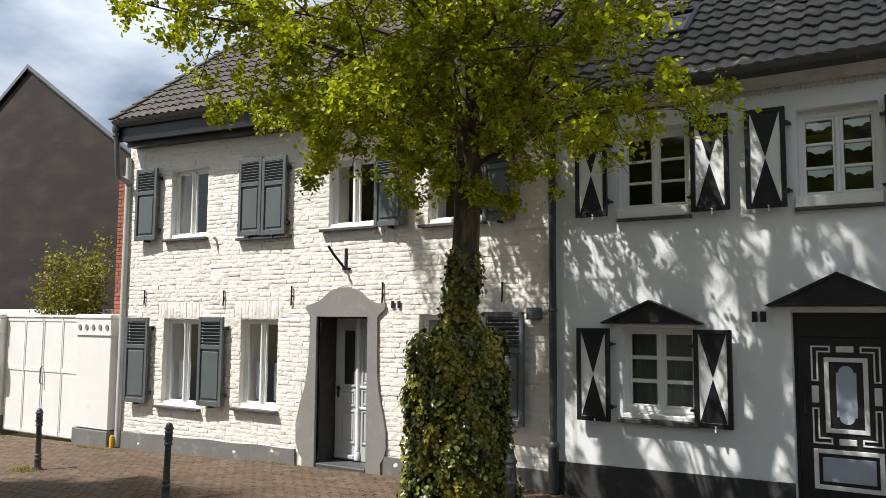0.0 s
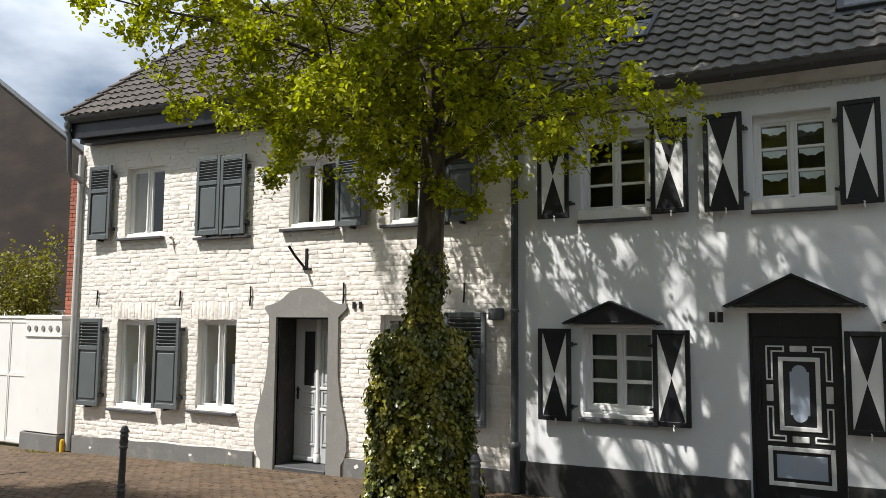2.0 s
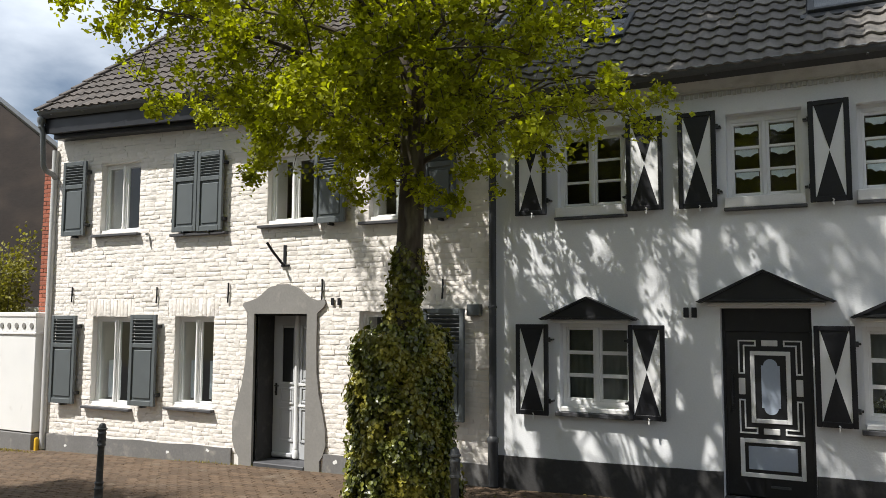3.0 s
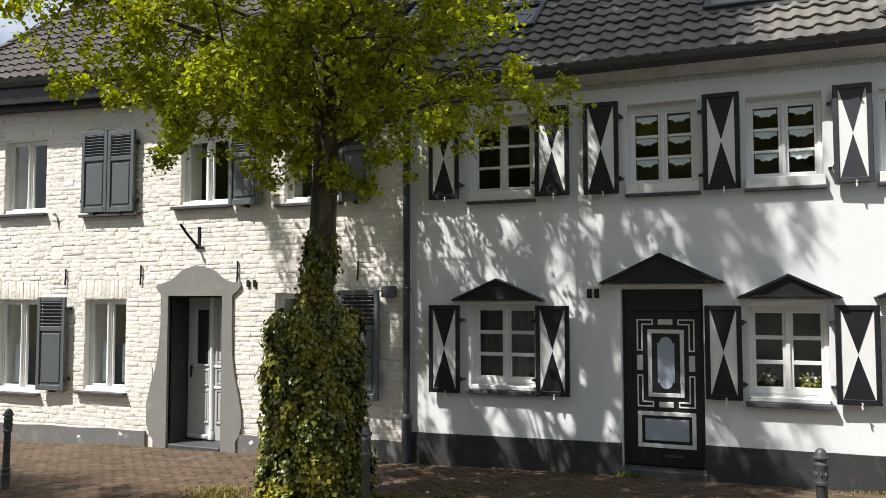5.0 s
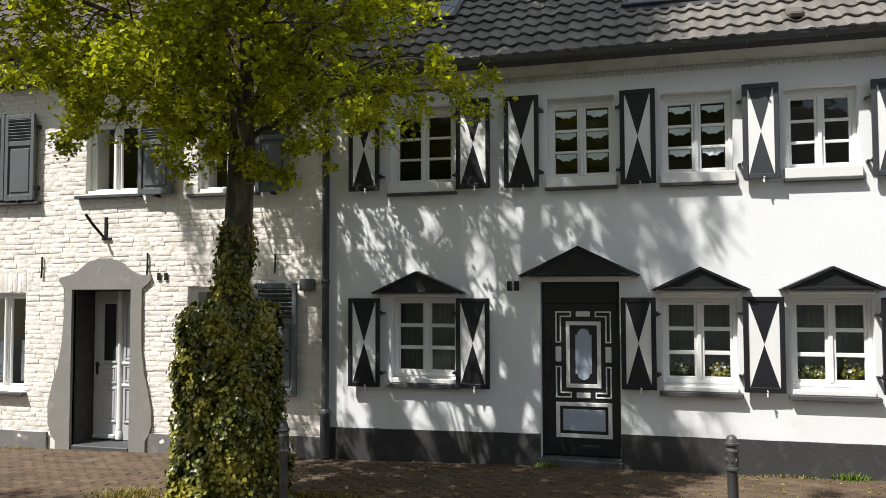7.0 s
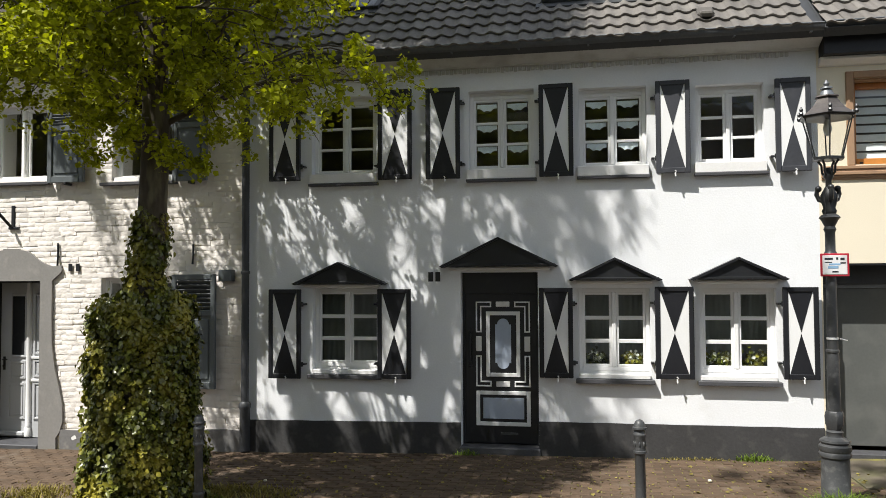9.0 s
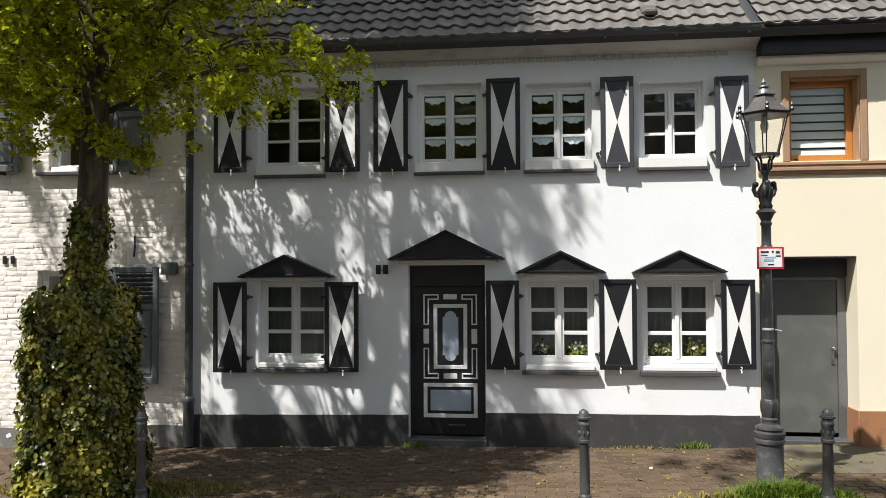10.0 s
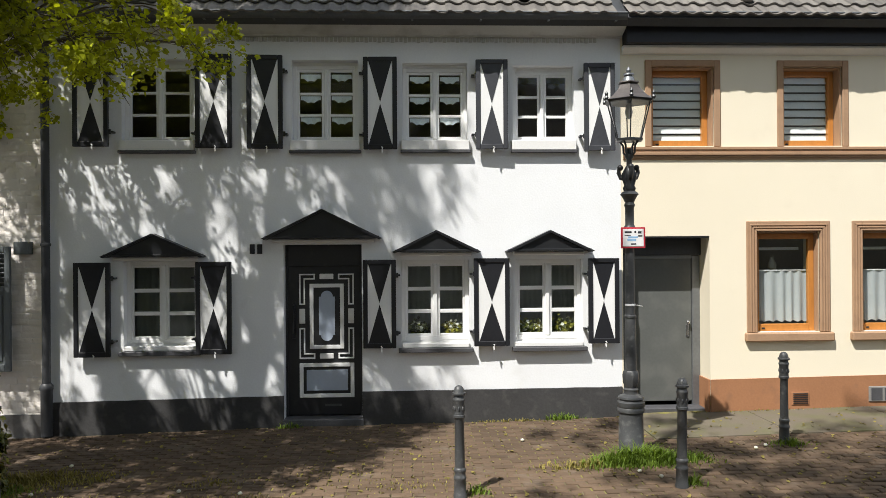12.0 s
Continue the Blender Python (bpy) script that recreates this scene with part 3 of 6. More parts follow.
# ---- shutters of the white house ----
def painted_shutter(x0, x1, z0, z1, tilt=0.0, hinge=1, y=-0.115, mat=M_ANTHRACITE):
    """Black frame, white field with two black triangles that meet at their points."""
    m = Matrix.Translation((x0 if hinge < 0 else x1, y, 0)) @ pose(0, 0, 0, 0, 0, tilt) @ Matrix.Translation((-(x0 if hinge < 0 else x1), -y, 0))
    f, w = Shape(), 0.058
    f.box(x0, x0 + w, y, y + 0.045, z0, z1, 0.006, m)
    f.box(x1 - w, x1, y, y + 0.045, z0, z1, 0.006, m)
    f.box(x0 + w, x1 - w, y, y + 0.045, z1 - w, z1, 0.006, m)
    f.box(x0 + w, x1 - w, y, y + 0.045, z0, z0 + w * 1.1, 0.006, m)
    sh = part("shutter", f, mat, middle, ("black framed" if mat is M_ANTHRACITE else "dark grey framed") + " shutter with white field and dark hourglass")
    a, b, c, d = x0 + w, x1 - w, z0 + w * 1.1, z1 - w
    part("panel", Shape().box(a, b, y + 0.016, y + 0.038, c, d, 0.001, m), M_WHITE, sh, "white painted shutter field")
    xm, zm = (a + b) / 2, (c + d) / 2
    i = 0.010
    for tri in ([(a + i, d), (xm, zm + 0.008), (b - i, d)], [(a + i, c), (b - i, c), (xm, zm - 0.008)]):
        part("triangle", Shape().prism(tri, y + 0.012, y + 0.017, m), mat, sh, "dark painted triangle")
    hx = x1 if hinge > 0 else x0
    for z in (z0 + 0.19, z1 - 0.20):
        h = Shape().box(hx - 0.012, hx + 0.030, y + 0.01, y + 0.04, z - 0.03, z + 0.03, 0.004)
        h.box(hx + hinge * 0.035 - 0.02, hx + hinge * 0.035 + 0.02, y + 0.02, 0.01, z - 0.012, z + 0.012, 0.003)
        part("hinge", h, M_BLACK, sh)
    hook = Shape().tube([(xm + 0.02, y + 0.07, z0 - 0.012), (xm + 0.02, y - 0.008, z0 - 0.004), (xm + 0.03, y - 0.014, z0 + 0.015),
                         (xm + 0.015, y - 0.014, z0 + 0.03)], 0.008, 6)
    hook.tube([(xm + 0.02, 0.0, z0 - 0.012), (xm + 0.02, y + 0.06, z0 - 0.012)], 0.007, 6)
    hook.tube([(xm + 0.02, y - 0.005, z0 - 0.004), (xm + 0.024, y - 0.01, z0 - 0.045)], 0.01, 6)
    part("hook", hook, M_OLDWHITE, sh, "pale metal shutter hook")


for x0, x1, z0, z1, tilt, hinge in (
        (-2.60, -2.15, 0.88, 2.07, 1.0, 1), (-1.09, -0.64, 0.90, 2.07, -1.0, -1), (1.02, 1.44, 0.95, 2.08, -1.5, 1),
        (2.44, 2.90, 0.96, 2.09, 1.5, -1), (3.92, 4.32, 0.98, 2.08, -1.0, -1),
        (-2.60, -2.16, 3.53, 4.66, 1.0, 1), (-1.08, -0.62, 3.51, 4.70, -1.0, -1), (-0.43, 0.02, 3.50, 4.69, 2.0, 1),
        (1.04, 1.47, 3.49, 4.67, -2.0, -1), (2.48, 2.89, 3.49, 4.64, -2.0, -1), (3.88, 4.28, 3.47, 4.60, -2.0, -1)):
    painted_shutter(x0, x1, z0, z1, tilt, hinge, mat=M_DARKGREY if x0 > 2 and z0 > 3 else M_ANTHRACITE)


# ---- hoods ----
def hood(x0, x1, z0, apex):
    """A black gabled hood over an opening: boarded front, sloping top, white moulding under it."""
    xa = (x0 + x1) / 2
    s = Shape()
    s.prism([(x0 + 0.02, z0), (x1 - 0.02, z0), (xa, apex - 0.025)], -0.15, 0.0)
    h = part("hood", s, M_BLACK, middle, "black gabled wooden hood")
    t = Shape()
    t.prism([(x0 - 0.01, z0 - 0.002), (x0 + 0.03, z0 - 0.02), (xa, apex - 0.028), (xa, apex)], -0.19, -0.001)
    t.prism([(x1 + 0.01, z0 - 0.002), (xa + 0.001, apex), (xa + 0.001, apex - 0.028), (x1 - 0.03, z0 - 0.02)], -0.19, -0.001)
    part("roof_board", t, M_ANTHRACITE, h)
    part("bottom_board", Shape().box(x0 + 0.03, x1 - 0.03, -0.175, -0.02, z0 - 0.004, z0 + 0.028, 0.005), M_BLACK, h)
    part("moulding", Shape().box(x0 + 0.10, x1 - 0.10, -0.06, 0.0, z0 - 0.055, z0 - 0.008, 0.012), M_WHITE, h, "white moulding under the hood")


for x0, x1, z0, apex in ((-2.24, -0.98, 2.145, 2.43), (-0.24, 1.26, 2.36, 2.73), (1.40, 2.52, 2.18, 2.455), (2.86, 3.98, 2.18, 2.445)):
    hood(x0, x1, z0, apex)

# ---- front door of the white house ----
Y = 0.17
door = part("door", Shape().box(0.03, 0.97, Y, Y + 0.06, 0.06, 2.0), M_BLACK, middle, "black panelled front door with white fretwork")
fr = Shape().box(0.001, 0.03, Y - 0.02, Y + 0.08, 0.02, 2.279)
fr.box(0.97, 0.999, Y - 0.02, Y + 0.08, 0.02, 2.279).box(0.03, 0.97, Y - 0.02, Y + 0.08, 2.0, 2.279)
part("door_frame", fr, M_BLACK, door)


def outline_frame(x0, x1, z0, z1, w, y=Y - 0.014, d=0.016):
    s = Shape()
    s.box(x0, x0 + w, y, y + d, z0, z1, 0.004).box(x1 - w, x1, y, y + d, z0, z1, 0.004)
    return s.box(x0 + w, x1 - w, y, y + d, z1 - w, z1, 0.004).box(x0 + w, x1 - w, y, y + d, z0, z0 + w, 0.004)


def bracket(cx, cz, sx, sz):
    """An L-shaped white outline, its corner at cx, cz, running inwards by sx, sz."""
    s, y, t, w, lx, lz = Shape(), Y - 0.014, 0.018, 0.075, 0.205, 0.405

    def bar(u0, u1, v0, v1):
        xa, xb, za, zb = cx + sx * u0, cx + sx * u1, cz + sz * v0, cz + sz * v1
        s.box(min(xa, xb), max(xa, xb), y, y + 0.016, min(za, zb), max(za, zb), 0.003)
    bar(0, t, 0, lz), bar(t, lx, 0, t), bar(w - t, w, w, lz), bar(w - t, lx, w - t, w), bar(t, w - t, lz - t, lz), bar(lx - t, lx, t, w - t)
    return s


for cx, cz, sx, sz in ((0.175, 1.90, 1, -1), (0.885, 1.90, -1, -1), (0.175, 0.79, 1, 1), (0.885, 0.79, -1, 1)):
    part("bracket", bracket(cx, cz, sx, sz), M_WHITE, door, "white fretwork bracket")
for x0, x1, z0, z1 in ((0.175, 0.25, 1.25, 1.445), (0.81, 0.885, 1.25, 1.445), (0.44, 0.62, 1.83, 1.90), (0.44, 0.62, 0.79, 0.86)):
    part("block", Shape().box(x0, x1, Y - 0.014, Y + 0.002, z0, z1, 0.006), M_OLDWHITE, door, "white fretwork block")
part("upper_frame", outline_frame(0.31, 0.755, 0.92, 1.77, 0.05), M_WHITE, door, "white moulded frame")
part("lower_frame", outline_frame(0.175, 0.885, 0.285, 0.735, 0.05), M_WHITE, door, "white moulded frame")
M_FROST = material("frosted_glass", (0.42, 0.48, 0.58), 0.18, 0.05, 30, 3, 0.05, 0.001, gloss=0.6)
o = []
for a in range(0, 181, 15):
    o.append((0.533 + 0.078 * math.cos(radians(a)), 1.60 + 0.078 * math.sin(radians(a))))
o = [(0.637, 1.10), (0.637, 1.60)] + o + [(0.43, 1.60), (0.43, 1.10)]
o += [(0.533 + 0.078 * math.cos(radians(a)), 1.10 + 0.078 * math.sin(radians(a))) for a in range(180, 361, 15)]
part("door_light", Shape().prism(o, Y - 0.006, Y + 0.004), M_FROST, door, "frosted glass light with rounded ends")
part("lower_light", Shape().box(0.265, 0.80, Y - 0.006, Y + 0.004, 0.375, 0.645, 0.003), M_FROST, door, "frosted glass lower light")
hd = Shape().tube([(0.105, Y, 1.50), (0.105, Y - 0.05, 1.49), (0.105, Y - 0.05, 1.12), (0.105, Y, 1.11)], 0.012)
hd.lathe(0.105, Y - 0.01, [(0.025, 1.03), (0.025, 1.06)], 12).box(0.085, 0.125, Y - 0.012, Y, 1.05, 1.56, 0.004)
part("handle", hd, M_BLACK, door, "black metal pull handle")
part("letter_slot", Shape().box(0.50, 0.72, Y - 0.008, Y, 0.17, 0.20, 0.003), M_IRON, door)
part("doorstep", Shape().box(-0.02, 1.02, -0.06, 0.33, -0.2, 0.045, 0.012), M_SLATE, middle, "dark stone doorstep")

# ---- doorway of the whitewashed house ----
sur = [(-7.40, 2.38), (-7.26, 2.41), (-7.13, 2.45), (-7.02, 2.52), (-6.93, 2.59), (-6.84, 2.635), (-6.74, 2.65), (-6.72, 2.67), (-6.48, 2.67), (-6.46, 2.65),
       (-6.36, 2.635), (-6.26, 2.59), (-6.18, 2.52), (-6.06, 2.45), (-5.93, 2.41), (-5.79, 2.42), (-5.77, 2.36), (-5.81, 2.30), (-5.90, 2.23),
       (-5.93, 2.13), (-5.93, 1.7), (-5.92, 1.3), (-5.87, 0.95), (-5.80, 0.7), (-5.745, 0.45), (-5.735, 0.2), (-5.78, 0.05), (-5.84, -0.03), (-5.84, -0.5),
       (-6.12, -0.5), (-6.12, 2.20), (-7.17, 2.20), (-7.17, -0.5), (-7.43, -0.5), (-7.43, -0.10), (-7.50, -0.02), (-7.57, 0.15), (-7.58, 0.45),
       (-7.49, 0.8), (-7.40, 1.05), (-7.34, 1.4), (-7.31, 1.8), (-7.30, 2.13), (-7.31, 2.22), (-7.37, 2.28), (-7.42, 2.33)]
surround = Shape()
# cut into head, two legs: each a simple outline
head = [q for q in sur[:19]] + [(-5.93, 2.20), (-7.30, 2.20)] + sur[43:]
surround.prism(head[::-1], -0.045, 0.05)
surround.prism(([(-5.93, 2.20)] + sur[19:31])[::-1], -0.045, 0.05)
surround.prism((sur[31:43] + [(-7.30, 2.20)])[::-1], -0.045, 0.05)
part("door_surround", surround, M_STONE, old, "grey painted stone door surround with curved head and flared feet")
# reveals coloured dark to stand for the shade inside the doorway
for x0, x1, z0, z1 in ((-7.17, -7.145, -0.4, 2.2), (-6.145, -6.12, -0.4, 2.2), (-7.145, -6.145, 2.175, 2.2)):
    part("reveal", Shape().box(x0 + 0.001, x1 - 0.001, 0.051, 0.49, z0, z1 - 0.001, 0.002), M_DARKPLINTH, old, "door reveal, its shade put in as dark colour")
Y = 0.43
d24 = part("door", Shape().box(-7.14, -6.69, Y, Y + 0.06, -0.14, 2.17, 0.004), M_DOORGREY, old, "pale grey panelled front door with narrow side leaf")
part("side_leaf", Shape().box(-6.61, -6.15, Y, Y + 0.06, -0.14, 2.17, 0.004), M_DOORGREY, d24)
part("door_light", Shape().box(-6.94, -6.715, Y - 0.008, Y + 0.002, 1.09, 1.97, 0.003), M_BLACK, d24, "narrow dark glass light")
for x0, x1, z0, z1 in ((-6.975, -6.692, 1.05, 2.01), (-6.99, -6.70, 0.73, 1.0), (-7.0, -6.70, 0.13, 0.67), (-6.57, -6.18, 1.10, 2.01), (-6.57, -6.18, 0.76, 1.02), (-6.57, -6.18, 0.13, 0.68)):
    part("panel_frame", outline_frame(x0, x1, z0, z1, 0.032, Y - 0.018, 0.02), M_DOORGREY, d24)
for x0, x1, z0, z1 in ((-6.94, -6.75, 0.78, 0.95), (-6.95, -6.75, 0.19, 0.61), (-6.52, -6.23, 0.81, 0.97), (-6.52, -6.23, 0.19, 0.62), (-6.52, -6.23, 1.16, 1.95)):
    part("panel", Shape().box(x0, x1, Y - 0.01, Y + 0.002, z0, z1, 0.012), M_DOORGREY, d24)
part("weather_bar", Shape().box(-7.12, -6.70, Y - 0.05, Y, -0.12, -0.05, 0.015), M_DOORGREY, d24)
for z in (1.03, 0.69):
    part("rail", Shape().box(-6.60, -6.16, Y - 0.03, Y, z, z + 0.045, 0.008), M_WHITE, d24)
pil = Shape().lathe(-6.65, Y - 0.005, [(0.055, -0.12), (0.055, 0.0), (0.046, 0.01), (0.05, 0.03), (0.042, 0.05), (0.040, 1.9), (0.046, 1.92), (0.05, 2.0), (0.04, 2.17)], 14)
pil.box(-6.69, -6.61, Y - 0.02, Y + 0.06, -0.14, 2.17, 0.004)
part("pilaster", pil, M_WHITE, d24, "white half-round post between the leaves", smooth=True)
hd = Shape().tube([(-7.07, Y, 1.02), (-7.07, Y - 0.05, 1.02), (-6.985, Y - 0.055, 1.02)], 0.010)
hd.box(-7.09, -7.05, Y - 0.012, Y, 0.86, 1.06, 0.004).ball(-7.07, Y - 0.02, 0.92, 0.018)
part("handle", hd, M_BLACK, d24, "black lever handle")
part("doorstep", Shape().box(-7.14, -6.14, -0.04, 0.49, -0.5, -0.15, 0.012), M_SLATE, old, "dark stone doorstep")


# ---- louvred shutters ----
def louvred_shutter(x0, x1, z0, z1, y=-0.11, tilt=0.0, pivot=None):
    px = pivot if pivot is not None else x1
    m = Matrix.Translation((px, y, 0)) @ pose(0, 0, 0, 0, 0, tilt) @ Matrix.Translation((-px, -y, 0))
    w, zs = 0.07, z0 + (z1 - z0) * 0.66
    f = Shape()
    f.box(x0, x0 + w, y, y + 0.05, z0, z1, 0.006, m).box(x1 - w, x1, y, y + 0.05, z0, z1, 0.006, m)
    for a, b in ((z0, z0 + 0.09), (zs - 0.04, zs + 0.04), (z1 - 0.075, z1)):
        f.box(x0 + w, x1 - w, y, y + 0.05, a, b, 0.006, m)
    sh = part("shutter", f, M_SHUTTERGREY, old, "grey painted shutter, louvred above, panelled below")
    part("panel", Shape().box(x0 + w + 0.03, x1 - w - 0.03, y + 0.012, y + 0.04, z0 + 0.13, zs - 0.08, 0.014, m)
         .box(x0 + w, x1 - w, y + 0.026, y + 0.042, z0 + 0.09, zs - 0.04, 0.002, m), M_SHUTTERGREY, sh)
    k = 7
    for i in range(k):
        z = zs + 0.04 + (z1 - 0.075 - zs - 0.04) * (i + 0.5) / k
        sl = Matrix.Translation((0, y + 0.025, z)) @ pose(0, 0, 0, -38) @ Matrix.Translation((0, -y - 0.025, -z))
        part("slat", Shape().box(x0 + w, x1 - w, y - 0.004, y + 0.054, z - 0.005, z + 0.005, 0.002, m @ sl), M_SHUTTERGREY, sh)
    # black sheet added behind the slats so the gaps look dark
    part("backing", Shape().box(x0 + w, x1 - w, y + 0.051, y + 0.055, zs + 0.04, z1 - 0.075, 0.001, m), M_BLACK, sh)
    hx = px
    for z in (z0 + 0.2, z1 - 0.2):
        part("hinge", Shape().box(hx - 0.025, hx + 0.025, y + 0.01, 0.03, z - 0.03, z + 0.03, 0.004), M_BLACK, sh)
    part("catch", Shape().box((x0 + x1) / 2 - 0.02, (x0 + x1) / 2 + 0.02, y - 0.012, 0.03, z0 - 0.035, z0 + 0.005, 0.006), M_BLACK, sh)


for x0, x1, z0, z1, tilt, pivot in (
        (-11.83, -11.24, 3.65, 5.06, 3, -11.24), (-8.99, -8.43, 3.60, 4.98, 0, -8.99), (-8.42, -7.86, 3.59, 4.95, 0, -7.86), (-5.97, -5.38, 3.60, 4.78, -2, -5.97), (-4.02, -3.50, 3.57, 4.75, -2, -4.02),
        (-11.97, -11.34, 0.54, 2.16, 3, -11.34), (-9.88, -9.28, 0.60, 2.18, 3, -9.28), (-4.02, -3.36, 0.72, 2.28, -2, -4.02)):
    louvred_shutter(x0, x1, z0, z1, -0.13, tilt, pivot)
part("sill", Shape().box(-9.06, -7.80, -0.11, 0.06, 3.53, 3.575, 0.006), M_SLATE, old, "dark slate sill")
part("shutter_block", Shape().box(-3.33, -3.14, -0.12, 0.04, 2.18, 2.34, 0.008), M_SHUTTERGREY, old, "dark grey wooden block")

# wall anchors, lamp bracket, hanging cable
for x, z0, z1 in ((-11.60, 2.41, 2.69), (-9.39, 2.38, 2.66), (-7.75, 2.38, 2.71), (-5.85, 2.34, 2.74), (-3.75, 2.42, 2.70)):
    s = Shape().tube([(x - 0.008, -0.03, z0), (x + 0.006, -0.034, (z0 + z1) / 2), (x, -0.028, z1)], 0.014, 6)
    s.box(x - 0.008, x + 0.008, -0.03, 0.03, (z0 + z1) / 2 - 0.01, (z0 + z1) / 2 + 0.01, 0.002)
    part("wall_anchor", s, M_ANTHRACITE, old, "black iron wall anchor")
br = Shape().tube([(-6.60, 0.03, 2.98), (-6.60, -0.06, 2.99), (-6.68, -0.20, 3.17), (-6.73, -0.30, 3.32)], 0.022, 8)
br.box(-6.63, -6.57, -0.02, 0.03, 2.96, 3.30, 0.006).box(-6.66, -6.5, -0.04, 0.03, 2.95, 2.985, 0.006)
part("lamp_bracket", br, M_ANTHRACITE, old, "black iron bracket without its lamp")
part("cable", Shape().tube([(-9.75, 0.0, 3.62), (-9.66, -0.03, 3.63), (-9.62, -0.03, 3.56), (-9.60, -0.01, 3.40), (-9.57, 0.0, 3.33)], 0.012, 6), M_STONE, old, "loose grey cable end")

# ---- cream house: windows, band, door ----
def surround_frame(hole, w, sill, y=-0.022):
    x0, x1, z0, z1 = hole
    s = Shape()
    s.box(x0 - w, x0, y, 0.02, z0 - (0.0 if sill else 0.01), z1 + w, 0.008).box(x1, x1 + w, y, 0.02, z0 - (0.0 if sill else 0.01), z1 + w, 0.008)
    s.box(x0, x1, y, 0.02, z1, z1 + w, 0.008)
    win = part("window", s, M_SANDSTONE, cream, "brown stone surround with orange wooden window")
    rv = Shape()      # stone lining of the opening
    rv.box(x0 + 0.001, x0 + 0.02, 0.021, 0.25, z0, z1 - 0.001, 0.002).box(x1 - 0.02, x1 - 0.001, 0.021, 0.25, z0, z1 - 0.001, 0.002).box(x0 + 0.02, x1 - 0.02, 0.021, 0.25, z1 - 0.02, z1 - 0.001, 0.002)
    part("lining", rv, M_SANDSTONE, win)
    if sill:
        m = Shape()
        for i, (g0, d) in enumerate(((0.10, 0.05), (0.065, 0.04), (0.03, 0.032))):
            m.box(x0 - g0, x0 - g0 + 0.022, y - 0.012, y + 0.004, z0, z1 + g0, 0.005).box(x1 + g0 - 0.022, x1 + g0, y - 0.012, y + 0.004, z0, z1 + g0, 0.005)
            m.box(x0 - g0, x1 + g0, y - 0.013, y + 0.004, z1 + g0 - 0.022, z1 + g0, 0.005)
        part("moulding", m, M_SANDSTONE, win)
        part("sill", Shape().box(x0 - w - 0.03, x1 + w + 0.03, -0.075, 0.16, z0 - 0.12, z0 - 0.005, 0.015), M_SANDSTONE, win)
    return win


def wooden_window(win, hole, y=0.10):
    x0, x1, z0, z1 = hole
    w = 0.075
    s = Shape()
    s.box(x0 + 0.021, x0 + w, y, y + 0.07, z0, z1 - 0.021, 0.006).box(x1 - w - 0.02, x1 - 0.021, y, y + 0.07, z0, z1 - 0.021, 0.006)
    s.box(x0 + w, x1 - w - 0.02, y, y + 0.07, z0, z0 + w + 0.02, 0.006).box(x0 + w, x1 - w - 0.02, y, y + 0.07, z1 - w - 0.021, z1 - 0.021, 0.006)
    part("window_frame", s, M_ORANGEWOOD, win, "orange varnished wooden frame")
    pane_at(win, x0 + w - 0.003, x1 - w - 0.017, z0 + w, z1 - w, y + 0.035, M_CLEARPANE)
    part("grip", Shape().box(x0 + w + 0.03, x0 + w + 0.07, y - 0.012, y, z0 + 0.03, z0 + 0.05, 0.003), M_BLACK, win)
    return x0 + w, x1 - w - 0.02, z0 + w, z1 - w


for hole in WINY_UP:
    win = surround_frame(hole, 0.085, False)
    a, b, c, d = wooden_window(win, hole, 0.17)
    k = 8
    for i in range(k):      # wide pale blind slats behind the pane
        z = c + (d - c) * (i + 0.5) / k
        sl = Matrix.Translation((0, 0.235, z)) @ pose(0, 0, 0, -16 + (i % 3)) @ Matrix.Translation((0, -0.235, -z))
        part("blind_slat", Shape().box(a - 0.03, b + 0.03, 0.232, 0.238, z - 0.049, z + 0.047, 0.002, sl), M_BLIND, win, "pale blind slat")
for hole in WINY_LO:
    win = surround_frame(hole, 0.14, True)
    a, b, c, d = wooden_window(win, hole)
    n, verts = 60, []
    top = c + (d - c) * 0.62
    for i in range(n + 1):
        u = i / n
        for j in range(6):
            v = j / 5
            verts.append((a - 0.02 + (b - a + 0.04) * u, 0.20 + 0.018 * math.sin(u * 34 + 0.8 * math.sin(u * 9)) * (0.4 + 0.6 * v), top - (top - c - 0.05 + 0.01 * math.sin(u * 40)) * v))
    s = Shape().add(verts, [(i * 6 + j, i * 6 + j + 6, i * 6 + j + 7, i * 6 + j + 1) for i in range(n) for j in range(5)])
    part("curtain", s, M_NET, win, "white pleated half curtain, greyed for its shade", smooth=True)
    part("curtain_rod", Shape().tube([(a - 0.03, 0.194, top + 0.005), (b + 0.03, 0.194, top + 0.005)], 0.006, 6), M_WHITE, win)
    jug = [(0.03, top + 0.01), (0.055, top + 0.03), (0.06, top + 0.09), (0.03, top + 0.14), (0.022, top + 0.18), (0.035, top + 0.20)]
    if hole is WINY_LO[0]:
        part("jug", Shape().lathe(a + 0.28, 0.33, jug, 14), M_ROOM, win, "pale jug behind the curtain", smooth=True)
        part("ledge", Shape().box(a - 0.02, b + 0.02, 0.30, 0.40, top - 0.02, top + 0.008, 0.003), M_WHITE, win)
    part("valance_rail", Shape().box(a - 0.03, b + 0.03, 0.42, 0.45, d - 0.17, d - 0.13, 0.004), M_CLOTH, win)

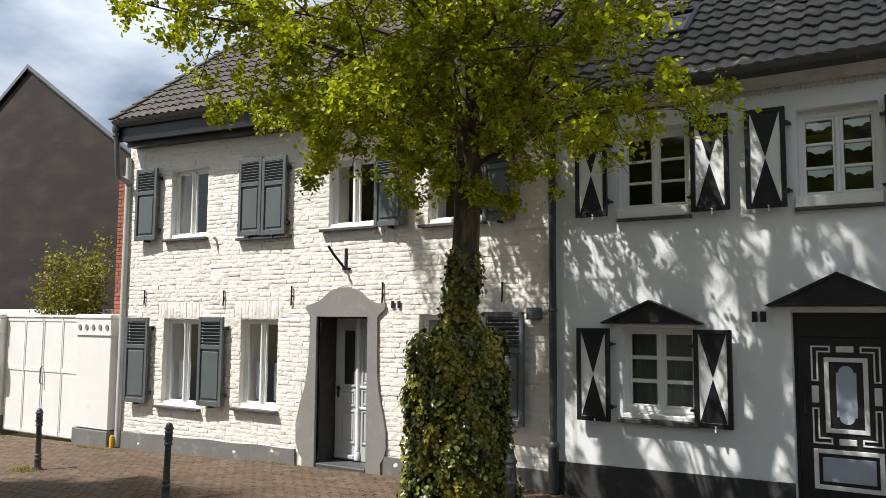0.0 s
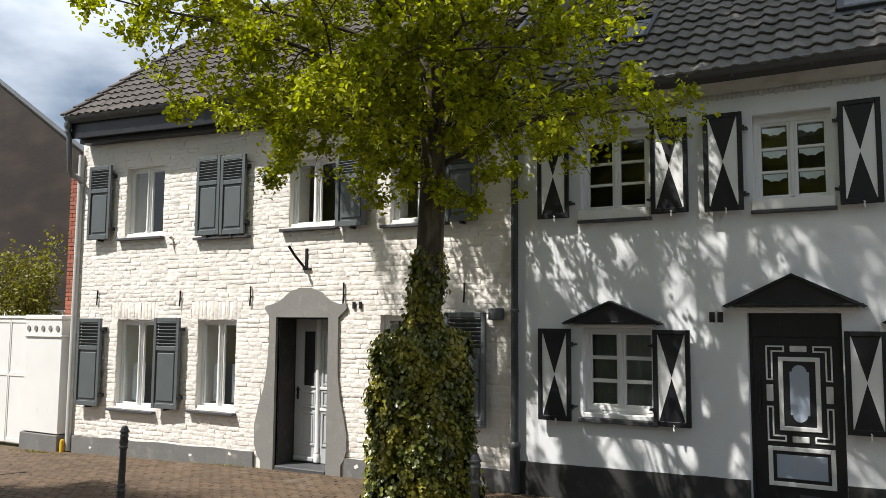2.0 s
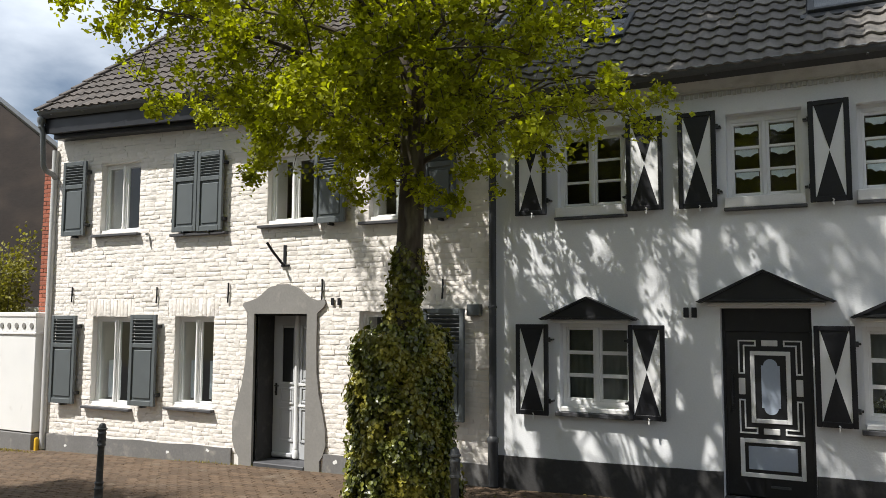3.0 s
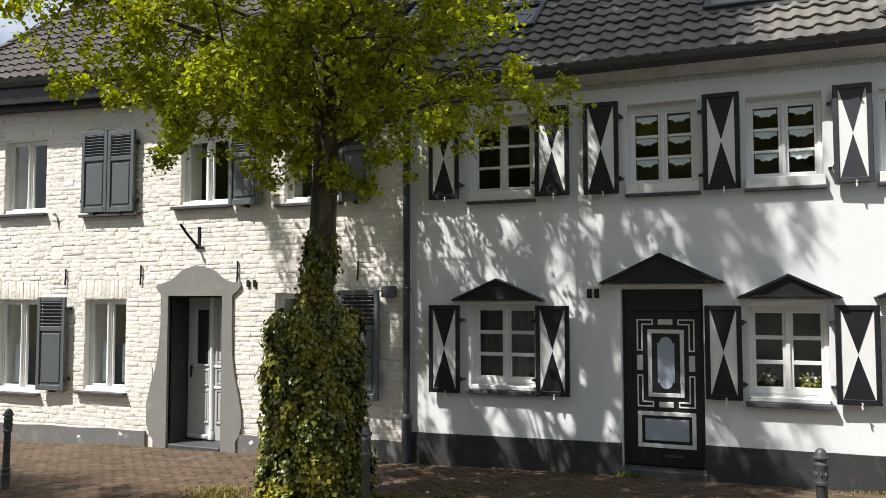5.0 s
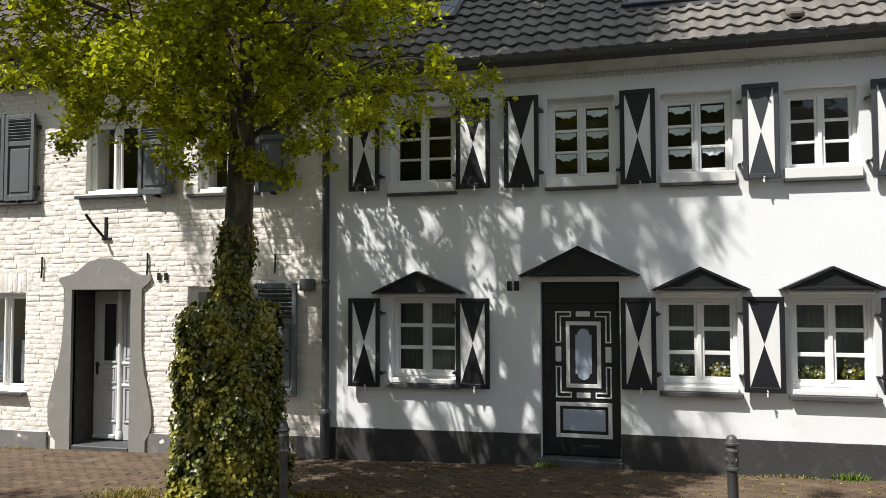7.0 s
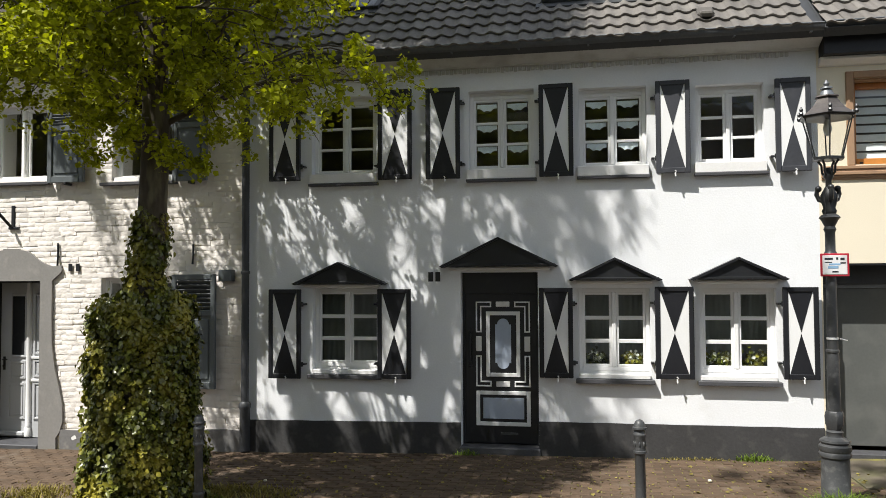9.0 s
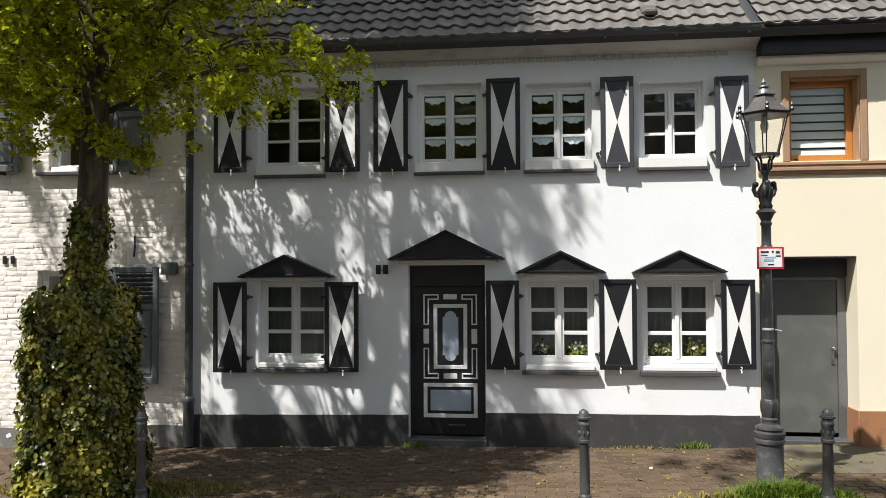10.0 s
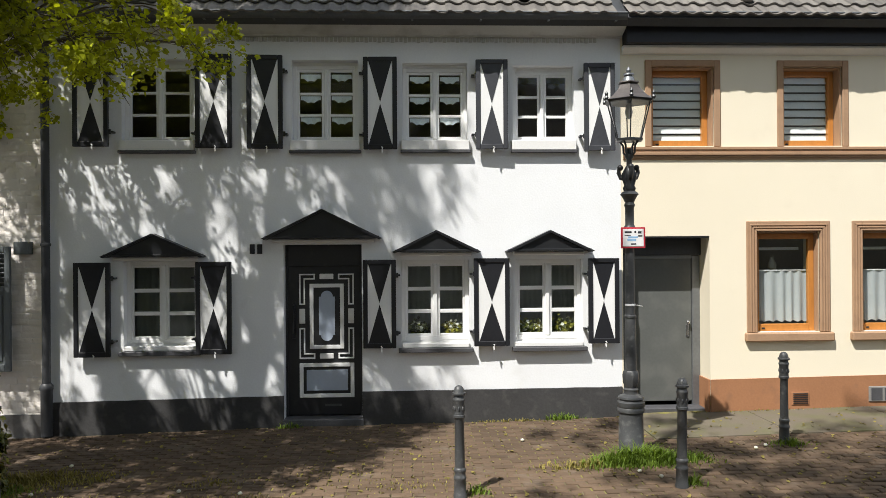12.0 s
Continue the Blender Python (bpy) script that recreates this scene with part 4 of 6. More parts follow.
band = Shape()
for y, z0, z1 in ((-0.045, 3.485, 3.525), (-0.032, 3.455, 3.487), (-0.05, 3.415, 3.457), (-0.03, 3.385, 3.417), (-0.018, 3.36, 3.387)):
    band.box(SY[0] + 0.03, SY[1], y, 0.01, z0, z1, 0.006)
part("cornice_band", band, M_SANDSTONE, cream, "brown moulded string course")
part("eaves_moulding", Shape().run([(0.0, 4.73), (-0.05, 4.745), (-0.08, 4.77), (-0.12, 4.80), (-0.12, 4.83), (0.0, 4.83)], SY[0] + 0.02, SY[1]), M_OLDWHITE, cream, "white eaves moulding")
part("fascia", Shape().box(SY[0] + 0.03, SY[1], -0.22, 0.0, 4.834, 5.12, 0.008), M_ANTHRACITE, cream, "dark boarded eaves fascia")

# steel door in its recess
s = Shape().box(DOORY[0] + 0.002, DOORY[0] + 0.05, 0.35, 0.42, -0.2, 2.1, 0.005).box(5.44, 5.548, 0.35, 0.42, -0.2, 2.1, 0.005).box(DOORY[0] + 0.05, 5.44, 0.35, 0.42, 2.06, 2.11, 0.005)
part("door_frame", s, M_ZINC, cream)
dy = part("door", Shape().box(DOORY[0] + 0.05, 5.44, 0.37, 0.41, 0.13, 2.06, 0.006), M_STEEL, cream, "plain grey painted steel door")
part("lock_plate", Shape().box(5.36, 5.40, 0.355, 0.37, 1.0, 1.18, 0.004), M_CHROME, dy)
part("knob", Shape().ball(5.38, 0.335, 1.20, 0.028), M_CHROME, dy, smooth=True)
part("transom", Shape().box(DOORY[0] + 0.003, 5.548, 0.30, 0.415, 2.11, 2.358, 0.004), M_DARKZINC, cream, "dark panel over the door")
part("threshold", Shape().box(DOORY[0] + 0.003, 5.548, 0.15, 0.42, -0.3, 0.075, 0.01), M_SLATE, cream)
# underside blackened in colour for the shadow within the recess
part("soffit", Shape().box(DOORY[0] + 0.003, 5.548, 0.003, 0.30, 2.335, 2.357, 0.003), M_ANTHRACITE, cream, "underside of the recess, its shadow put in as dark colour")
vent = part("vent", Shape().box(6.62, 6.86, -0.03, -0.015, 0.13, 0.30, 0.004), M_TERRA, cream, "painted vent grille")
for i in range(6):
    part("slat", Shape().box(6.64, 6.84, -0.038, -0.029, 0.148 + i * 0.025, 0.158 + i * 0.025, 0.002), M_BLACK, vent)
cw = part("cellar_window", Shape().box(7.66, 8.05, -0.035, -0.015, 0.16, 0.36, 0.006), M_STONE, cream, "small cellar window in the plinth")
for a, b in ((7.69, 7.84), (7.87, 8.02)):
    part("pane", Shape().box(a, b, -0.04, -0.034, 0.18, 0.34, 0.002), M_SLATE, cw)


# ---- eaves of the white house ----
cove = [(0.0, 4.945), (-0.045, 4.95), (-0.055, 4.97), (-0.075, 4.972), (-0.10, 4.985), (-0.15, 5.00), (-0.21, 5.02), (-0.27, 5.05), (-0.30, 5.075), (-0.30, 5.11), (0.0, 5.11)]
part("cornice", Shape().run(cove, S22[0] + 0.04, S22[1] + 0.02), M_CORNICE, middle, "pale grey coved plaster cornice", smooth=True)
dent = Shape()
for i in range(130):
    x = S22[0] + 0.25 + i * 0.056
    if x < S22[1] - 0.3:
        dent.box(x, x + 0.040, -0.024, 0.004, 4.885 + 0.006 * math.sin(i * 2.1), 4.944, 0.004)
part("dentil_strip", dent, M_CORNICE, middle, "small dentils under the cornice", kind="stuff")


def lean_over(shape, fall):
    """Lets a shape fall towards +x, as the old house's sagging eaves do."""
    shape.v = [(x, y, z - fall * (x + 12.1)) for x, y, z in shape.v]
    return shape


def gutter(house, x0, x1, yc, z, mat, r=0.075, fall=0.0):
    prof = [(yc + r * math.cos(radians(a)), z + r * math.sin(radians(a))) for a in range(180, 361, 15)]
    prof += [(yc + (r - 0.008) * math.cos(radians(a)), z + (r - 0.008) * math.sin(radians(a))) for a in range(360, 179, -15)]
    s = Shape().run(prof, x0, x1)
    x = x0 + 0.4
    gt = part("gutter", lean_over(s, fall), mat, house, "half-round metal gutter", smooth=True)
    part("gutter_lip", lean_over(Shape().tube([(x0, yc - r, z + 0.004), (x1, yc - r, z + 0.004)], 0.010, 8), fall), M_ZINC, gt, "bright zinc gutter lip", smooth=True)
    while x < x1:
        part("gutter_bracket", lean_over(Shape().box(x - 0.012, x + 0.012, yc - r - 0.006, yc + r, z - r - 0.008, z - r + 0.002, 0.002), fall), mat, gt)
        x += 0.85


SAG = 0.036


gutter(middle, S22[0] + 0.02, S22[1] - 0.01, -0.345, 5.15, M_GUTTER, 0.095)
gutter(cream, S22[1] + 0.01, SY[1], -0.34, 5.17, M_GUTTER)
gutter(old, -12.16, S22[0] - 0.03, -0.45, 6.0, M_GUTTER, fall=SAG)
part("soffit", lean_over(Shape().box(-12.08, S22[0] - 0.02, -0.36, 0.004, 5.62, 5.90, 0.01).box(-12.08, S22[0] - 0.02, -0.22, 0.004, 5.53, 5.62, 0.01), SAG), M_ANTHRACITE, old, "dark painted boxed eaves")

for house, x0, x1, y, z0, z1 in ((old, -12.12, S22[0] - 0.03, -0.375, 5.60, 6.02), (middle, S22[0] + 0.03, S22[1] - 0.01, -0.245, 5.115, 5.20), (cream, S22[1] + 0.01, SY[1], -0.27, 5.10, 5.24)):
    part("eaves_board", lean_over(Shape().box(x0, x1, y - 0.012, y + 0.012, z0, z1, 0.004), SAG if house is old else 0.0), M_ANTHRACITE, house, "dark painted eaves board")

# rainwater pipes
pipe = Shape().tube([(-2.95, -0.08, -0.1), (-2.95, -0.08, 4.6), (-2.94, -0.10, 4.85), (-2.93, -0.34, 5.12)], 0.052, 12)
for z in (0.52, 2.3, 3.9):
    pipe.lathe(-2.95, -0.08, [(0.053, z - 0.02), (0.062, z - 0.015), (0.062, z + 0.015), (0.053, z + 0.02)], 12)
pipe.lathe(-2.95, -0.08, [(0.07, -0.1), (0.07, 0.46), (0.08, 0.48), (0.08, 0.53), (0.055, 0.56)], 12)
part("downpipe", pipe, M_DARKZINC, middle, "dark grey metal rainwater pipe", smooth=True)
part("downpipe", Shape().tube([(-12.22, -0.05, -0.35), (-12.22, -0.05, 5.35)], 0.06, 12), M_WHITEPIPE, old, "pale painted rainwater pipe", smooth=True)
neck = Shape().tube([(-12.13, -0.45, 5.94), (-12.13, -0.45, 5.75), (-12.12, -0.42, 5.62), (-12.08, -0.40, 4.98), (-12.09, -0.34, 4.90), (-12.16, -0.12, 4.86), (-12.20, -0.055, 4.80)], 0.05, 12)
neck.lathe(-12.13, -0.45, [(0.075, 5.90), (0.075, 5.82), (0.052, 5.77), (0.05, 5.70), (0.06, 5.71), (0.06, 5.75), (0.05, 5.76)], 12)
part("pipe_neck", neck, M_ZINC, old, "grey zinc pipe neck bent under the gutter", smooth=True)


# ---- roofs ----
SLOPE = math.atan(0.80)


def roof_frame(x, y, z):
    """A pose on a roof slope: x along the eaves, y up the slope, z away from it."""
    return Matrix.Translation((x, y, z)) @ Euler((SLOPE, 0, 0)).to_matrix().to_4x4()


TW, TL = 0.213, 0.33


def pantile():
    """One S-curved roof tile, 12 columns, with a rolled front edge."""
    k, verts = 9, []
    for y, lift, t in ((0.0, 0.032, 0.022), (TL + 0.05, 0.0, 0.012)):
        top, low = [], []
        for i in range(k):
            u = i / (k - 1)
            h = 0.034 * (0.5 + 0.5 * math.cos(2 * math.pi * (u - 0.22))) ** 1.3
            top.append((u * TW * 1.06, y, lift + h + t * 0.5))
            low.append((u * TW * 1.06, y, lift + h - t * 0.5))
        verts += top + low
    faces = [(i, i + 1, i + 1 + 2 * k, i + 2 * k) for i in range(k - 1)]
    faces += [(k + i, k + i + 1, i + 1, i) for i in range(k - 1)]
    return Shape().add(verts, faces)


tile_shape = pantile()
tile_mesh = {mt: tile_shape.mesh("tile", mt, smooth=True) for mt in (M_TILE, M_BROWNTILE)}
tile_rng = random.Random(11)


def roof(house, x0, x1, y, z, rows, near, holes=(), lean_m=Matrix(), mat=M_TILE):
    """A tiled slope; tiles whose x and row near() accepts are parts, the rest one joined mesh."""
    base = Shape()
    m = lean_m @ roof_frame(0, y, z)
    k = rows * TL
    base.box(x0, x1, 0, k, -0.12, -0.006, 0.004, m)
    rf = part("roof", base, M_DARKZINC, house, "pantiled roof")
    rest, cols = Shape(), int((x1 - x0) / TW)
    for j in range(rows):
        for i in range(cols):
            x = x0 + i * TW
            if any(a < x + TW / 2 < b and c < (j + 0.5) * TL < d for a, b, c, d in holes):
                continue
            t = m @ Matrix.Translation((x + tile_rng.uniform(-0.004, 0.004), j * TL + tile_rng.uniform(-0.008, 0.008), tile_rng.uniform(0, 0.006))) @ pose(0, 0, 0, 0, 0, tile_rng.uniform(-0.9, 0.9))
            if near(x, j):
                ob = part("tile", tile_mesh[mat], None, rf)
                ob.matrix_local = t
            else:
                rest.add([t @ Vector(v) for v in tile_shape.v], tile_shape.f)
    part("tiling", rest, mat, rf, smooth=True, kind="stuff")
    return rf


VELUX = (1.06, 2.50, 1.30, 2.7)
SKY1 = (-1.85, -1.30, 1.55, 2.5)
roof22 = roof(middle, S22[0] - 0.02, S22[1], -0.42, 5.10, 19, lambda x, j: j < 7 and x > -1.2, (VELUX, SKY1))
roofy = roof(cream, S22[1], SY[1], -0.42, 5.10, 19, lambda x, j: j < 4 and x < 9.5)
SAG_M = Matrix(((1, 0, 0, 0), (0, 1, 0, 0), (-SAG, 0, 1, -SAG * 12.1), (0, 0, 0, 1)))
roof24 = roof(old, -12.16, S22[0] - 0.06, -0.52, 5.97, 19, lambda x, j: j < 5 and x < -9.0, lean_m=SAG_M, mat=M_BROWNTILE)
m22 = roof_frame(0, -0.42, 5.10)
for a, b, c, d in (VELUX, SKY1):
    s = Shape()
    s.box(a, a + 0.07, c, d, -0.01, 0.10, 0.006, m22).box(b - 0.07, b, c, d, -0.01, 0.10, 0.006, m22)
    s.box(a + 0.07, b - 0.07, c, c + 0.07, -0.01, 0.10, 0.006, m22).box(a + 0.07, b - 0.07, d - 0.07, d, -0.01, 0.10, 0.006, m22)
    s.box(a - 0.08, b + 0.08, c - 0.14, c - 0.002, -0.005, 0.055, 0.006, m22)
    rl = part("roof_window", s, M_DARKZINC, middle, "dark metal framed roof window")
    q = Shape()
    q.add([m22 @ Vector(v) for v in ((a + 0.06, c + 0.06, 0.07), (b - 0.06, c + 0.06, 0.07), (b - 0.06, d - 0.06, 0.07), (a + 0.06, d - 0.06, 0.07))], [(0, 1, 2, 3)])
    part("pane", q, M_PANE, rl)
# verge and step between the two roofs
m24 = SAG_M @ roof_frame(0, -0.52, 5.97)
part("verge", Shape().box(-12.22, -12.165, 0.03, 6.3, -0.16, 0.02, 0.01, m24), M_DARKZINC, old, "dark metal verge")
part("verge", Shape().box(S22[0] - 0.09, S22[0] - 0.02, 0.0, 6.3, -0.75, 0.08, 0.01, m24), M_ZINC, old, "grey zinc flashing on the roof step")
for j in range(19):      # thick overlapping verge tiles
    part("verge_tile", Shape().box(-12.235, -12.06, j * TL + 0.01, (j + 1) * TL + 0.05, 0.03, 0.075, 0.012, m24 @ Matrix.Translation((0, 0, 0.012)) @ Matrix.Translation((0, (j + 0.5) * TL, 0.05)) @ pose(0, 0, 0, -4.5) @ Matrix.Translation((0, -(j + 0.5) * TL, -0.05))), M_BROWNTILE, roof24)
g2 = Shape()
g2.add([(-12.14, 0.02, 5.6), (-12.14, 0.02, 6.2), (-12.14, 4.5, 9.6), (-12.14, 4.5, 5.6), (S22[0] - 0.07, 0.02, 5.4), (S22[0] - 0.07, 4.5, 9.0), (S22[0] - 0.07, 4.5, 5.4)], [(0, 1, 2, 3), (4, 6, 5), (2, 5, 6, 3)])
part("gable", g2, M_JOINT, old)
for x, house in ((3.0, middle), (5.9, cream)):
    v = Shape().box(x, x + 0.2, 0.42, 0.62, 0.03, 0.11, 0.03, m22)
    v.box(x + 0.02, x + 0.18, 0.36, 0.44, 0.06, 0.14, 0.02, m22)
    part("vent_tile", v, M_TILE, house, "raised ventilation tile")

# ---- brick strip beside the whitewashed house ----
bs = thing("brick_pier", (-12.4, 0.25, -0.4), "narrow red brick pier beside the white house wall", "wall")
part("core", Shape().box(-12.74, -12.26, 0.13, 0.5, -0.5, 5.05, 0.003), M_MORTAR, bs)
for i in range(65):
    z = -0.4 + i * 0.083
    off = 0.0 if i % 2 else 0.11
    for a, b in ((-12.75, -12.66 + off), (-12.65 + off, -12.42 + off * 0.4), (-12.41 + off * 0.4, -12.255)):
        part("brick", Shape().box(a, b, 0.115, 0.3, z, z + 0.07, 0.004), M_REDBRICK, bs)

# ---- gateway ----
gate = thing("gate", (-15.0, 0.0, -0.42), "white painted double metal gate, closed", "gate")
for a, b in ((-16.36, -15.65), (-15.64, -14.97), (-14.94, -14.25), (-14.24, -13.58)):
    lf = Shape().box(a, b, -0.02, 0.02, -0.36, 2.14, 0.006)
    leaf = part("gate_leaf", lf, M_OLDWHITE, gate, "weathered white metal panel")
    for z0, z1 in ((0.98, 1.06), (2.06, 2.14), (-0.34, -0.26)):
        part("rail", Shape().box(a + 0.01, b - 0.01, -0.032, -0.02, z0, z1, 0.004), M_OLDWHITE, leaf)
    for x in (a + 0.003, b - 0.033):
        part("stile", Shape().box(x, x + 0.03, -0.034, -0.02, -0.34, 2.13, 0.004), M_OLDWHITE, leaf)
part("top_rail", Shape().box(-16.40, -13.56, -0.05, 0.05, 2.145, 2.20, 0.008), M_OLDWHITE, gate)
part("bolt", Shape().tube([(-14.90, -0.05, 1.10), (-14.90, -0.09, 1.05), (-14.90, -0.09, 0.75), (-14.86, -0.06, 0.72)], 0.014, 6), M_IRON, gate, "metal gate bolt")


def gate_pier(x0, x1, y0):
    pr = thing("gate_pier", ((x0 + x1) / 2, 0.05, -0.45), "white rendered gate pier with grey plinth and ornament band", "gate pier", "gate piers")
    part("shaft", Shape().box(x0, x1, y0, 0.35, -0.05, 1.80, 0.01), M_OLDWHITE, pr)
    part("plinth", Shape().box(x0 - 0.02, x1 + 0.02, y0 - 0.02, 0.37, -0.7, -0.07, 0.012), M_GREYPLINTH, pr)
    part("cap", Shape().box(x0 - 0.01, x1 + 0.01, y0 - 0.015, 0.36, 1.83, 2.12, 0.01).box(x0 - 0.03, x1 + 0.03, y0 - 0.03, 0.38, 2.12, 2.22, 0.02).box(x0 - 0.02, x1 + 0.02, y0 - 0.025, 0.37, 1.79, 1.835, 0.008), M_OLDWHITE, pr)
    k = max(2, int((x1 - x0) / 0.2))
    for i in range(k):
        x = x0 + (x1 - x0) * (i + 0.5) / k
        o = [(x + 0.05 * math.cos(radians(a)), 1.96 + 0.055 * math.sin(radians(a))) for a in range(0, 360, 30)]
        part("ornament", Shape().prism(o, y0 - 0.03, y0 - 0.012), M_STONE, pr, "round grey ornament")
    return pr


gate_pier(-13.52, -12.40, -0.16)
gate_pier(-17.6, -16.42, -0.16)
mb = single("mailbox", Shape().lathe(-16.60, -0.26, [(0.16, 1.14), (0.19, 1.2), (0.19, 1.42), (0.12, 1.5), (0.02, 1.52)], 16), M_BLACK, "black rounded letter box on the gate pier", "letter box", smooth=True)
yp = Shape().lathe(-12.27, -0.14, [(0.042, ground_z(-12.3) - 0.05), (0.042, -0.17), (0.034, -0.14), (0.01, -0.13)], 12)
single("marker_post", yp, M_YELLOWPOST, "short yellow marker post by the plinth", "marker post", smooth=True)

# ---- neighbouring gable ----
gb = thing("house", (-21.0, 5.0, -0.8), "neighbouring house with dark brown windowless gable", "house")
GP = [(-21.42, 9.55), (-13.0, 4.33), (-13.0, -1.0), (-29.8, -1.0), (-29.8, 4.9)]


def skewed(outline, y0, y1, dx):
    """An outline run backwards from y0 to y1 while it shifts sideways by dx."""
    s = Shape().prism(outline, y0, y1)
    s.v = [(x + (dx if y > (y0 + y1) / 2 else 0), y, z) for x, y, z in s.v]
    return s


part("wall", skewed(GP, 3.0, 9.0, -10.8), M_GABLE, gb)
rb = skewed([(-21.42, 9.60), (-12.8, 4.26), (-12.8, 4.38), (-21.42, 9.73)], 2.9, 9.1, -11.2)
rb2 = skewed([(-21.42, 9.60), (-21.42, 9.73), (-30.0, 4.93), (-30.0, 4.80)], 2.9, 9.1, -11.2)
rb.add(rb2.v, rb2.f)
part("roof", rb, M_ZINC, gb, "grey roof edge")
single("garden_wall", Shape().box(-24.0, -13.8, 1.5, 1.7, -1.0, 2.34, 0.01), M_OLDWHITE, "white rendered garden wall behind the gate", "wall")


# ---- street furniture ----
def bollard(name="bollard"):
    b = thing(name, (0, 0, 0), "grey cast-iron bollard with domed cap standing on the pavement", "bollard", "bollards along the pavement")
    part("foot", Shape().lathe(0, 0, [(0.062, -0.05), (0.062, 0.02), (0.056, 0.03), (0.052, 0.15), (0.058, 0.16), (0.058, 0.18), (0.05, 0.19), (0.05, 0.22), (0.056, 0.23), (0.056, 0.25), (0.047, 0.26)], 16), M_IRON, b, smooth=True)
    part("shaft", Shape().lathe(0, 0, [(0.045, 0.255), (0.041, 0.70), (0.044, 0.705)], 16, wobble=0.03), M_IRON, b, smooth=True)
    hd2 = [(0.044, 0.70), (0.055, 0.71), (0.055, 0.73), (0.049, 0.735), (0.049, 0.85), (0.055, 0.86), (0.055, 0.875), (0.047, 0.885), (0.047, 0.905), (0.063, 0.915), (0.063, 0.93), (0.05, 0.935)]
    head2 = part("head", Shape().lathe(0, 0, hd2, 16), M_IRON, b, smooth=True)
    part("cap", Shape().lathe(0, 0, [(0.05, 0.934), (0.047, 0.955), (0.038, 0.978), (0.022, 0.993), (0.004, 0.998)], 16), M_IRON, b, smooth=True)
    for k in range(8):
        a = 2 * math.pi * k / 8
        part("boss", Shape().ball(0.05 * math.cos(a), 0.05 * math.sin(a), 0.79, 0.009, 8, 2.4), M_IRON, head2)
    return b


first = bollard()
spots = [(-11.15, -2.28), (-7.25, -2.85), (-2.09, -2.98), (2.06, -3.08), (4.10, -3.03), (5.74, -1.63)]
lean = [(1, 0), (0.5, 1), (0, 0), (-0.5, 2.0), (0.3, -0.5), (-0.5, 2.0)]
first.matrix_basis = pose(spots[0][0], spots[0][1], ground_z(spots[0][0]), lean[0][0], lean[0][1])
for (x, y), (a, b) in list(zip(spots, lean))[1:]:
    copy_thing(first, pose(x, y, ground_z(x), a, b, 40 * x))

LX, LY = 3.93, -1.98


def post(name, shape, mat, parent, label="", smooth=False):
    """A part of the lamp: drawn at full size, then fitted to the post's true height."""
    s = Shape()
    s.f = shape.f
    s.v = [(LX + (x - LX) * 0.933, LY + (y - LY) * 0.933, 0.147 + 0.933 * z if z > 0.36 else z * 1.34) for x, y, z in shape.v]
    return part(name, s, mat, parent, label, smooth)


lamp = thing("street_lamp", (LX, LY, 0.02), "old cast-iron street lamp with six-sided lantern", "street lamp")
post("pedestal", Shape().lathe(LX, LY, [(0.15, -0.05), (0.15, 0.05), (0.14, 0.06), (0.135, 0.36), (0.15, 0.37), (0.155, 0.40), (0.145, 0.42), (0.155, 0.44), (0.155, 0.48), (0.13, 0.50), (0.145, 0.52), (0.14, 0.54), (0.08, 0.57), (0.075, 0.60), (0.085, 0.62), (0.06, 0.64)], 20), M_IRON, lamp, smooth=True)
post("socket", Shape().lathe(LX, LY, [(0.062, 0.64), (0.085, 0.70), (0.09, 0.78), (0.082, 0.82), (0.075, 0.83)], 16, wobble=0.06), M_IRON, lamp, "leaf-moulded socket", smooth=True)
post("shaft", Shape().lathe(LX, LY, [(0.066, 0.83), (0.060, 1.35), (0.056, 1.42), (0.066, 1.43), (0.066, 1.45), (0.053, 1.46), (0.049, 2.2), (0.047, 2.42)], 16), M_IRON, lamp, smooth=True)
post("collar", Shape().lathe(LX, LY, [(0.052, 2.42), (0.065, 2.44), (0.05, 2.47), (0.05, 2.66), (0.062, 2.69), (0.05, 2.72), (0.085, 2.79), (0.105, 2.81), (0.085, 2.835), (0.06, 2.85)], 16), M_IRON, lamp, smooth=True)
post("vase", Shape().lathe(LX, LY, [(0.06, 2.85), (0.07, 2.88), (0.055, 2.91), (0.075, 2.98), (0.08, 3.04), (0.05, 3.10), (0.035, 3.13)], 16, wobble=0.08), M_DARKIRON, lamp, smooth=True)
for k in range(3):
    a = radians(25 + 120 * k)
    c, s_ = math.cos(a), math.sin(a)
    sc = Shape().tube([(LX + r_ * c, LY + r_ * s_, z) for r_, z in ((0.05, 2.98), (0.10, 3.0), (0.125, 3.06), (0.115, 3.12), (0.075, 3.125))], [0.02, 0.024, 0.024, 0.022, 0.012], 8)
    sc.ball(LX + 0.105 * c, LY + 0.105 * s_, 3.115, 0.034)
    post("scroll", sc, M_DARKIRON, lamp, smooth=True)
post("stem", Shape().lathe(LX, LY, [(0.034, 3.12), (0.03, 3.20), (0.05, 3.23), (0.05, 3.26), (0.03, 3.28), (0.025, 3.33)], 12), M_DARKIRON, lamp, smooth=True)
for k in range(4):
    a = radians(45 + 90 * k)
    c, s_ = math.cos(a), math.sin(a)
    post("fork", Shape().tube([(LX + r_ * c, LY + r_ * s_, z) for r_, z in ((0.03, 3.24), (0.07, 3.28), (0.075, 3.36), (0.12, 3.42))], 0.012, 8), M_DARKIRON, lamp, smooth=True)
HEX = radians(20)
